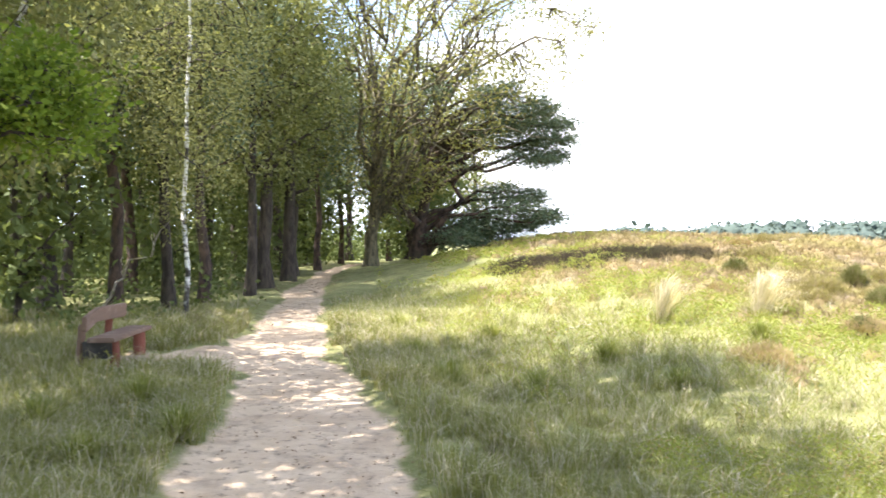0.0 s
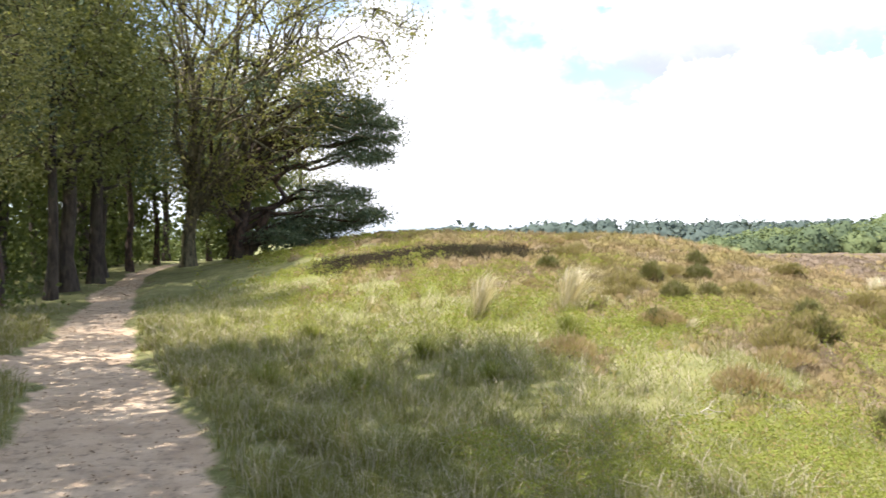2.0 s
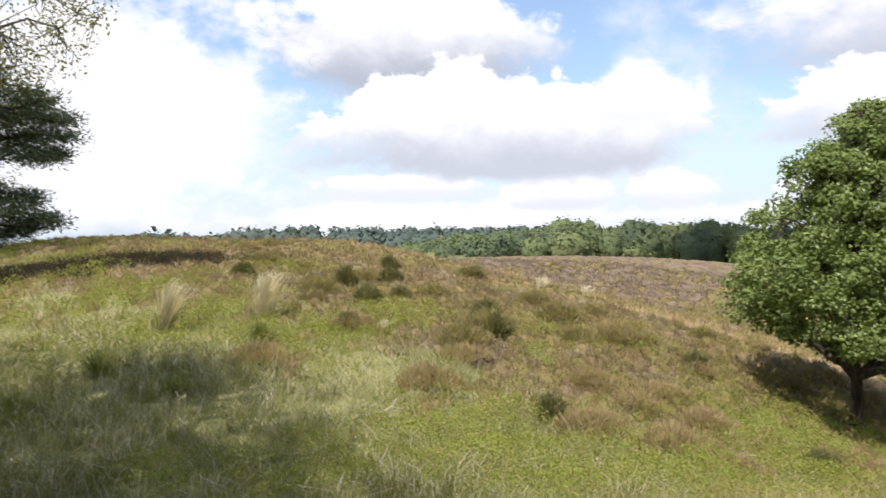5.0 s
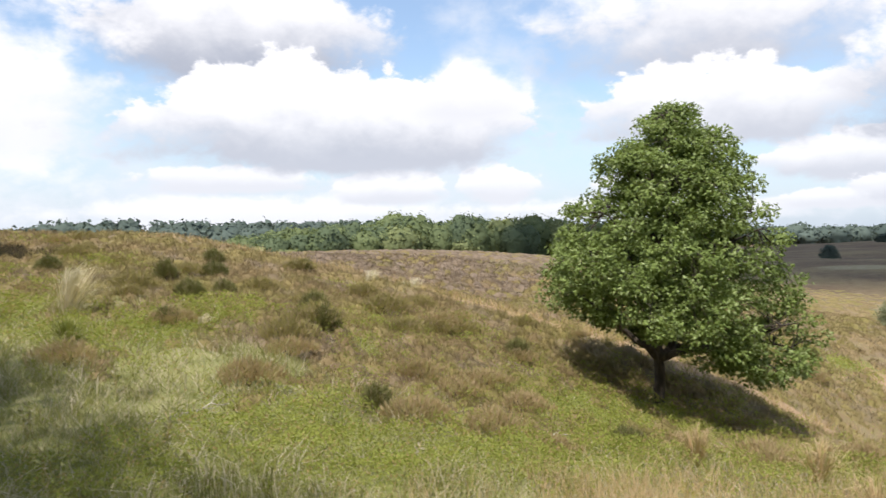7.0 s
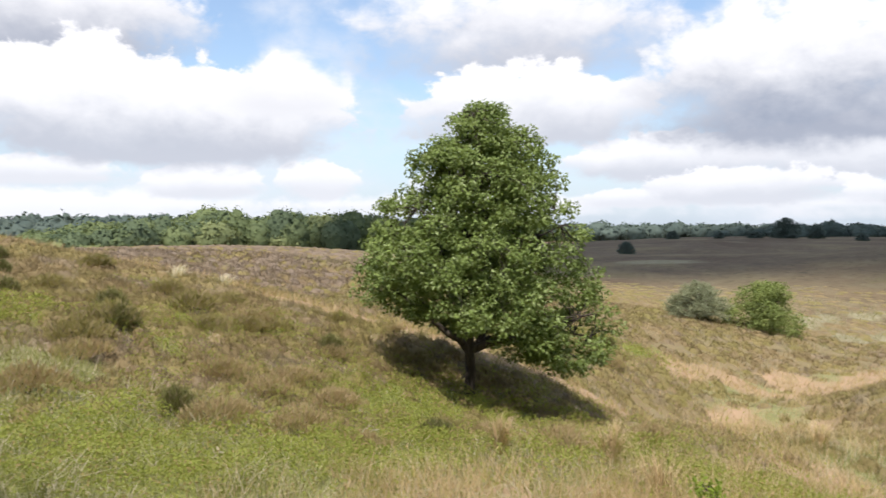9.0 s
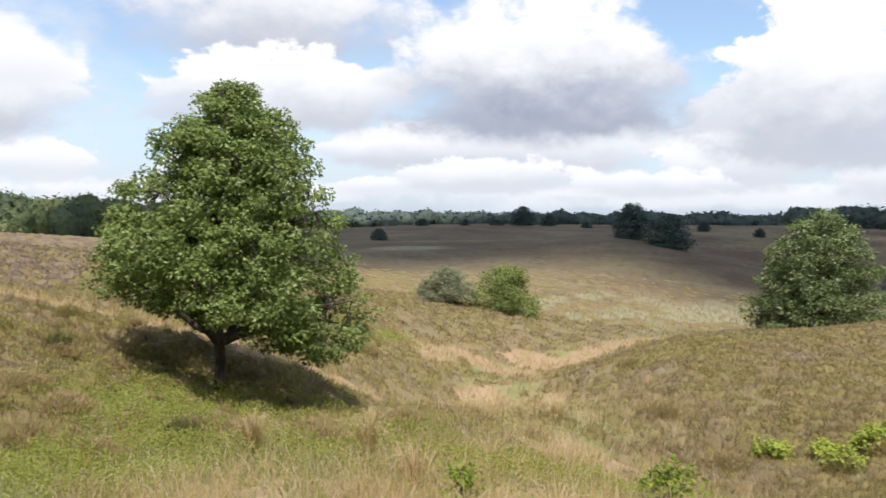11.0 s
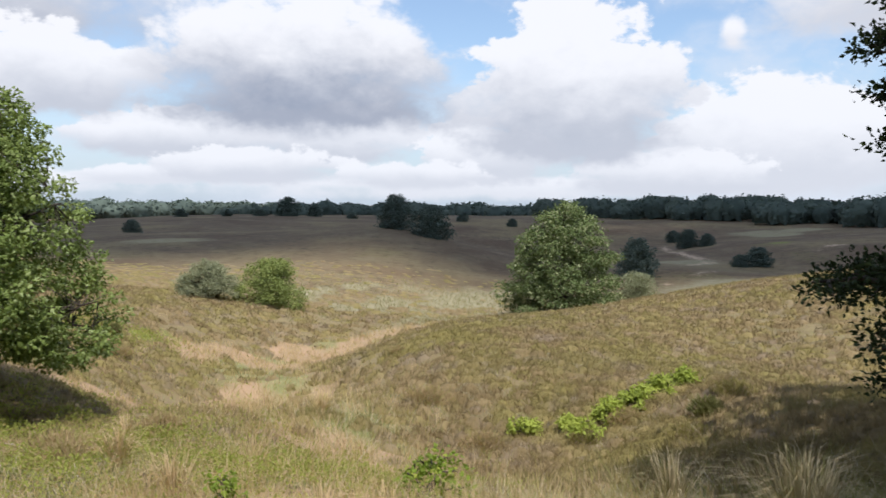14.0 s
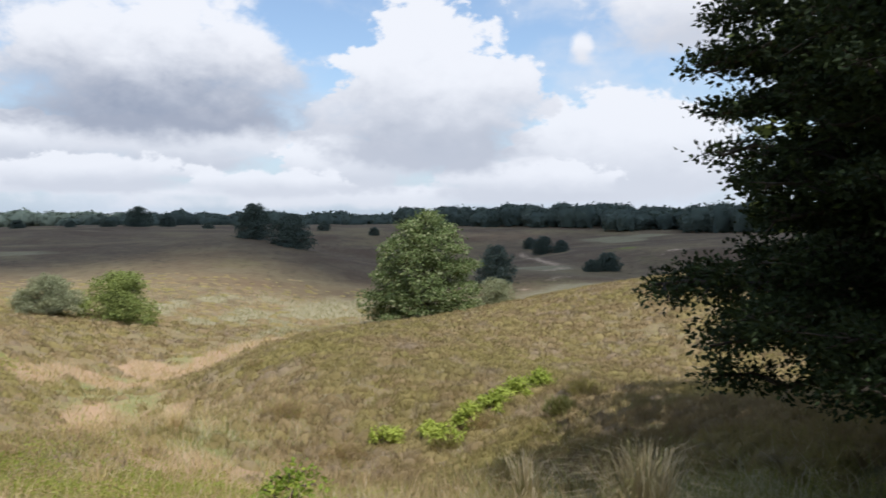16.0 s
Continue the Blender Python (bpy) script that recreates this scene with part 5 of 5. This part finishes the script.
# ---- tussocks, young shrubs and dry stems ----
def tussock(name, x, y, height, spread, count, material, label, seed, width=0.006, blown=0.0):
    r = np.random.RandomState(seed)
    a, q = r.uniform(0, 6.2832, count), r.uniform(0, 1, count) ** 0.7
    root = np.stack([0.18 * spread * q * np.cos(a), 0.18 * spread * q * np.sin(a), np.full(count, -0.03)], -1)
    out = np.stack([np.cos(a), np.sin(a), np.zeros(count)], -1) * (spread * q * r.uniform(0.4, 1.1, count))[:, None]
    h = height * r.uniform(0.55, 1.1, count)[:, None]
    out = out + np.array([blown, -0.5 * blown, 0]) * height
    up = np.array([0, 0, 1.0])
    p1, p2, p3 = root + out * 0.2 + up * h * 0.45, root + out * 0.55 + up * h * 0.82, root + out * 1.05 + up * h * (1.0 - 0.25 * q[:, None])
    side = np.stack([-np.sin(a), np.cos(a), np.zeros(count)], -1) * width * 0.5
    v = np.stack([root - side, root + side, p1 - side, p1 + side, p2 - side * 0.8, p2 + side * 0.8, p3 - side * 0.2, p3 + side * 0.2], 1).reshape(-1, 3)
    i = np.arange(count)[:, None] * 8
    f = np.concatenate([i + [0, 1, 3, 2], i + [2, 3, 5, 4], i + [4, 5, 7, 6]])
    ob = thing(name, (x, y, float(land(x, y))), label, "grass tuft", "tufts of rank grass by the path" if material == RANK else "tufts of dry grass on the heath")
    tagged(np_part("blade_mass", mesh_of("blade_mass", v, f, material), ob), kind="stuff")
    k = count // 2
    px, py = r.normal(size=k) * 0.3 * spread, r.normal(size=k) * 0.3 * spread
    gv, gf = blades(r, px, py, np.zeros(k), r.uniform(0.25, 0.6, k) * height, width * 1.1, 0.45)
    tagged(np_part("green_grass", mesh_of("green_grass", gv, gf, GRASS), ob, "green shoots at the foot of the tuft"), kind="stuff")
    return ob


tussock("grass_tussock", 5.03, -2.46, 0.66, 0.56, 620, REED, "tall arching tussock of dry straw-coloured grass", 91, 0.0045)
tussock("grass_tussock", 6.6, -2.2, 0.5, 0.4, 160, REED, "small tussock of dry grass in the shade", 92)
for i, (x, y, h, s, c) in enumerate(((2.7, 11.75, 0.8, 0.5, 300), (4.15, 11.7, 0.85, 0.6, 420), (1.1, 14.0, 0.35, 0.3, 90), (7.05, 3.2, 0.42, 0.35, 170), (7.6, 2.3, 0.4, 0.4, 170), (6.4, 1.4, 0.4, 0.4, 150),
                                     (5.6, 0.2, 0.36, 0.35, 130), (8.2, 1.3, 0.4, 0.4, 120), (10.6, 3.5, 0.4, 0.4, 120), (14.0, 1.6, 0.45, 0.5, 150), (5.5, 10.2, 0.3, 0.3, 80), (12.3, 15.2, 0.4, 0.5, 120), (13.4, 14.9, 0.4, 0.6, 120))):
    tussock("grass_tussock", x, y, h, s * 0.9, c, PALE_REED if y > 9 else STRAW, "feathery pale tuft of dry grass among the heather", 100 + i, 0.004 + 0.00035 * math.hypot(x, y), 0.28 if y > 9 else 0.0)


for i, (x, y) in enumerate(((-1.0, 10.6), (0.6, 8.0), (-1.5, 13.0), (0.1, 11.4), (1.5, 9.3), (-0.4, 8.2), (2.1, 8.1), (-3.9, 6.0), (-3.5, 7.2), (-3.0, 5.0), (-2.6, 5.9), (3.6, 9.9))):
    tussock("grass_tussock", x, y, 0.30 + 0.05 * (i % 3), 0.42, 260, RANK, "rank dark green tussock beside the sandy path", 240 + i, 0.008)


def shrub(name, x, y, height, wide, clumps, material, leaf, label, category, group, seed):
    meshes = grow(name, seed, height, 0.02 + 0.012 * height, 0.04, wide, (0.6, 0.9, 1.0, 0.95, 0.85, 0.7, 0.5, 0.2), 7, clumps, 0.10 * height + 0.03, 34, leaf, BARK_OAK, material, rise=0.7, hollow=1.6, ragged=0.25)
    plant(name, meshes, (x, y), label, category, group)


shrub("oak_sapling", 6.9, -0.42, 0.42, 0.3, 20, LEAF_EDGE, 0.05, "small green oak sapling among dry grass", "sapling", "", 121)
shrub("oak_sapling", 5.9, 0.9, 0.3, 0.12, 5, LEAF_EDGE, 0.045, "spindly seedling standing in the dry grass", "sapling", "", 122)
for i, (x, y, h, w) in enumerate(((14.75, -1.85, 0.45, 0.25), (14.6, -2.55, 0.34, 0.2), (13.9, -2.75, 0.42, 0.26), (14.4, -3.2, 0.46, 0.3), (14.8, -3.7, 0.46, 0.32), (15.4, -4.3, 0.5, 0.32), (15.9, -4.8, 0.46, 0.27))):
    shrub("fresh_shrub", x - 0.6, y + 0.05, h * 0.85, w, 22, LEAF_BRIGHT, 0.075, "bright yellow-green young shrub among brown heather", "shrub", "fresh green shrubs on the slope", 130 + i)


def heather_bush(name, x, y, height, wide, count, material, label, group, seed):
    """A feathery bush: bare stems below, fine shoots standing out all over a low dome."""
    r = np.random.RandomState(seed)
    ob = thing(name, (x, y, float(land(x, y))), label, "heather", group)
    a, q = r.uniform(0, 6.2832, 9), r.uniform(0.2, 0.8, 9)
    v, f = tubes([(bow(np.array([0, 0, -0.03]), np.array([wide * k * math.cos(b), wide * k * math.sin(b), height * 0.7]), 0.02, 5, r), np.linspace(0.006, 0.002, 5)) for b, k in zip(a, q)], 5)
    np_part("woody_base", mesh_of("woody_base", v, f, BARK_OAK, True), ob)
    a, q, u = r.uniform(0, 6.2832, count), r.uniform(0, 1, count) ** 0.5, r.uniform(0.15, 1, count) ** 0.6
    lobes = 1 + 0.22 * np.sin(3 * a + r.uniform(0, 6)) + 0.14 * np.sin(5 * a + r.uniform(0, 6))
    rim = np.sqrt(np.clip(1 - (0.95 * q) ** 2, 0, 1)) * r.uniform(0.75, 1.1, count)
    at = np.stack([wide * lobes * q * np.cos(a), wide * lobes * q * np.sin(a), height * 0.85 * u * rim], -1)
    way = np.stack([0.5 * q * np.cos(a), 0.5 * q * np.sin(a), np.ones(count)], -1) + r.normal(size=(count, 3)) * 0.28
    far = math.hypot(x, y)
    v, f = leaf_quads(r, at, way, height * r.uniform(0.18, 0.4, count), 0.006 + 0.0007 * far, 0.05)
    tagged(np_part("foliage", mesh_of("foliage", v, f, material), ob), kind="stuff")
    return ob


bush_r = np.random.RandomState(150)
KINDS = (("heather_bush", LEAF_OLIVE, "green-brown heather bush on the slope", "green-brown heather bushes", 0.36, 0.36), ("heather_bush", LEAF_DUSK, "dark green broom-like bush standing up from the heather", "dark bushes among the heather", 0.40, 0.22),
         ("heather_plant", LEAF_BROWN, "feathery brown heather plant among green bilberries", "brown heather plants", 0.30, 0.34))
BUSH_SPOTS = (((5.7, 13.2), (7.25, 9.9), (6.3, 9.15), (9.9, 11.5), (9.0, 9.9), (11.0, 16.3), (8.4, 13.6), (10.4, 12.9)),
              ((6.3, 12.3), (8.1, 11.2), (7.3, 9.7), (10.7, 8.8), (9.1, 17.1), (7.0, 14.9), (24.5, 9.6)),
              ((5.6, 5.5), (6.2, 5.0), (4.6, 7.1), (6.0, 8.6), (7.4, 7.6), (8.2, 6.4), (13.7, -1.1), (15.8, -0.1), (3.2, 8.6)))
for (name, material, label, group, tall, wide), spots in zip(KINDS, BUSH_SPOTS):
    variants = [heather_bush(name, x, y, tall * bush_r.uniform(0.85, 1.15), wide * bush_r.uniform(0.8, 1.2), 1100, material, label, group, 300 + i) for i, (x, y) in enumerate(spots)]
    placed = 0
    while placed < (26 if material == LEAF_BROWN else 18 if material == LEAF_OLIVE else 8):
        bearing, away = bush_r.uniform(0.2, 1.25 if placed % 4 else 1.9), bush_r.uniform(7.5, 24)
        x, y = 0.5 + away * math.sin(bearing), -0.7 + away * math.cos(bearing)
        grown = covers(np.array([x]), np.array([y]))
        if grown[1][0] > 0.4 and grown[2][0] < 0.3 and math.hypot(x - 12.6, y - 7.2) > 2.5:
            k = bush_r.uniform(0.55, 1.0)
            copy_thing(variants[placed % len(variants)], pose(x, y, float(land(x, y)), 0, 0, bush_r.uniform(0, 360))).scale = (k * 1.1, k * 1.1, k)
            placed += 1


# ---- weeds, twigs and litter ----
def weed(x, y, height, seed):
    r = np.random.RandomState(seed)
    stems = [(bow(np.array([0, 0, -0.03]), np.array([r.normal() * 0.12, r.normal() * 0.12, 1.0]) * height * r.uniform(0.7, 1.0), 0.1 * height, 6, r), np.linspace(0.006, 0.002, 6)) for _ in range(3)]
    ob = thing("weed", (x, y, float(land(x, y))), "spindly weed with narrow leaves in the grass", "weed", "weeds in the grass beside the path")
    v, f = tubes(stems, 5)
    np_part("stem", mesh_of("stem", v, f, STRAW, True), ob)
    at = np.concatenate([line[1:] for line, _ in stems]).repeat(3, 0)
    v, f = leaf_quads(r, at, r.normal(size=(len(at), 3)) + np.array([0, 0, 0.4]), 0.07 * r.uniform(0.6, 1.3, len(at)), 0.016)
    np_part("leaves", mesh_of("leaves", v, f, GRASS), ob)


for i, (x, y, h) in enumerate(((0.6, 7.15, 0.36), (0.35, 5.6, 0.3), (1.1, 8.6, 0.34), (-0.2, 9.4, 0.32), (2.2, 6.3, 0.34), (1.9, 4.7, 0.3), (3.3, 7.4, 0.36), (-0.9, 12.2, 0.4), (0.9, 10.3, 0.36), (2.9, 5.2, 0.3), (-3.6, 7.6, 0.4), (-3.0, 5.9, 0.36), (-4.4, 8.3, 0.34), (4.3, 3.9, 0.3))):
    weed(x, y, h, 170 + i)


def dry_twig(name, x, y, turn, length, thick, rise, label, seed):
    r = np.random.RandomState(seed)
    main = bow(np.array([0, 0, 0.02 + thick]), np.array([length, 0, 0.02 + rise]), 0.05 * length, 9, r, 0.03)
    limbs = [(main, np.linspace(thick, thick * 0.3, 9))]
    for k in (3, 5, 6):
        limbs.append((bow(main[k], main[k] + np.array([0.25, r.choice([-1, 1]) * 0.22, 0.04 + 0.2 * rise]) * length * r.uniform(0.5, 1), 0.01, 5, r, 0.06), np.linspace(thick * 0.45, thick * 0.15, 5)))
    ob = thing(name, (x, y, float(land(x, y))), label, "branch", turn=turn)
    v, f = tubes(limbs, 7)
    np_part("wood", mesh_of("wood", v, f, DEAD_WOOD, True), ob)


dry_twig("fallen_twig", 1.2, 11.6, 20, 0.7, 0.016, 0.08, "pale dead twig lying in the grass", 191)
dry_twig("fallen_twig", 6.4, 4.87, -30, 0.6, 0.012, 0.06, "bleached twig lying among the bilberries", 192)
dry_twig("fallen_twig", 3.1, 6.1, 5, 0.8, 0.010, 0.05, "thin white twig lying across the grass", 193)
dry_twig("fallen_twig", 8.6, 3.6, 60, 0.4, 0.006, 0.08, "bleached twig lying on the slope", 194)
dry_twig("dead_branch", -8.35, 16.1, -25, 2.1, 0.03, 1.9, "broken pale branch leaning in the edge of the wood", 195)


def build_litter():
    r = np.random.RandomState(76)
    y = r.uniform(1.5, 26, 1300)
    x = np.interp(y, [p[1] for p in PATH_LINE], [p[0] for p in PATH_LINE]) + r.normal(size=1300) * 0.75
    at = np.stack([x, y, land(x, y) + 0.012], -1)
    v, f = leaf_quads(r, at, r.normal(size=(1300, 3)) * np.array([1, 1, 0.12]), 0.03 + 0.0022 * y, 0.016 + 0.0014 * y, 0.1, up=np.array([[0, 0, 1.0]]) + r.normal(size=(1300, 3)) * 0.2)
    stuff("leaf_litter", v, f, LITTER, "dry leaves and bits of bark scattered on the path", "litter")


build_litter()

# ---- the cloud that shades the far hill ----
def build_cloud():
    r, bm = np.random.RandomState(99), bmesh.new()
    high = 2200.0
    mid = Vector((282.0, -12.0, 0)) + sun_way * (high / sun_way.z)
    for i in range(230):
        a, q = r.uniform(0, 6.2832), math.sqrt(r.uniform(0, 1))
        size = r.uniform(22, 40)
        m = Matrix.Translation((mid.x + 215 * q * math.cos(a), mid.y + 185 * q * math.sin(a), high + r.uniform(0, 14))) @ Matrix.Diagonal((size, size, size * 0.45, 1))
        bmesh.ops.create_icosphere(bm, subdivisions=2, radius=1.0, matrix=m)
    me = bpy.data.meshes.new("cloud")
    bm.to_mesh(me)
    bm.free()
    me.materials.append(CLOUD)
    tagged(new("cloud", me), "cumulus cloud drifting high over the heath", "cloud", kind="structure")


build_cloud()

# ---- the bench ----
def board(length, wide, thick, bevel=0.008, sag=0.0):
    bm = bmesh.new()
    bmesh.ops.create_cube(bm, size=1.0)
    bmesh.ops.scale(bm, vec=(length, wide, thick), verts=bm.verts)
    bmesh.ops.bevel(bm, geom=bm.edges[:], offset=bevel, segments=2, affect="EDGES")
    return bm


def post(radius, height):
    bm = bmesh.new()
    bmesh.ops.create_cone(bm, cap_ends=True, segments=14, radius1=radius, radius2=radius * 0.95, depth=height)
    bmesh.ops.bevel(bm, geom=[e for e in bm.edges if abs(e.verts[0].co.z - e.verts[1].co.z) < 1e-4], offset=0.012, segments=2, affect="EDGES")
    return bm


def place_part(ob, m):
    ob.matrix_basis = m
    return ob


def bent_back():
    """A back plank sawn with a lower, sloping end."""
    outline = [(0.74, 0.66), (0.69, 0.63), (0.36, 0.73), (-0.66, 0.70), (-0.70, 0.73), (-0.68, 0.89), (0.30, 0.91), (0.48, 0.89), (0.75, 0.82)]
    bm = bmesh.new()
    front, back = [bm.verts.new((x, 0.03, z)) for x, z in outline], [bm.verts.new((x, -0.03, z)) for x, z in outline]
    bm.faces.new(front[::-1])
    bm.faces.new(back)
    for i in range(len(outline)):
        j = (i + 1) % len(outline)
        bm.faces.new((front[i], front[j], back[j], back[i]))
    bmesh.ops.recalc_face_normals(bm, faces=bm.faces[:])
    bmesh.ops.bevel(bm, geom=bm.edges[:], offset=0.009, segments=2, affect="EDGES")
    return bm


def build_bench(x, y, turn):
    bench = thing("bench", (x, y, float(land(x, y)) - 0.02), "rustic red-brown wooden bench beside the sandy path", "bench", turn=turn)
    place_part(part("seat", board(1.50, 0.34, 0.06, 0.014), WOOD_GREY, bench, "thick worn plank seat"), pose(-0.03, 0.0, 0.365))
    place_part(part("backrest", bent_back(), WOOD_GREY, bench, "weathered brown plank backrest with a sloping end"), pose(-0.02, -0.27, -0.16, -6))
    place_part(part("brace", board(0.05, 0.36, 0.22, 0.008), WOOD_DARK, bench, "dark board closing the end under the seat"), pose(0.52, -0.11, 0.22))
    for sx in (-0.50, 0.44):
        place_part(part("leg", post(0.062 if sx > 0 else 0.085, 0.42), WOOD_RED, bench, "thick red-stained log leg"), pose(sx, 0.08, 0.125))
        place_part(part("back_post", post(0.052, 0.78 if sx < 0 else 0.68), WOOD_RED if sx < 0 else WOOD_GREY, bench, "log post holding the backrest"), pose(sx, -0.355, 0.25 if sx < 0 else 0.20, -6))


build_bench(-4.86, 9.62, -84)
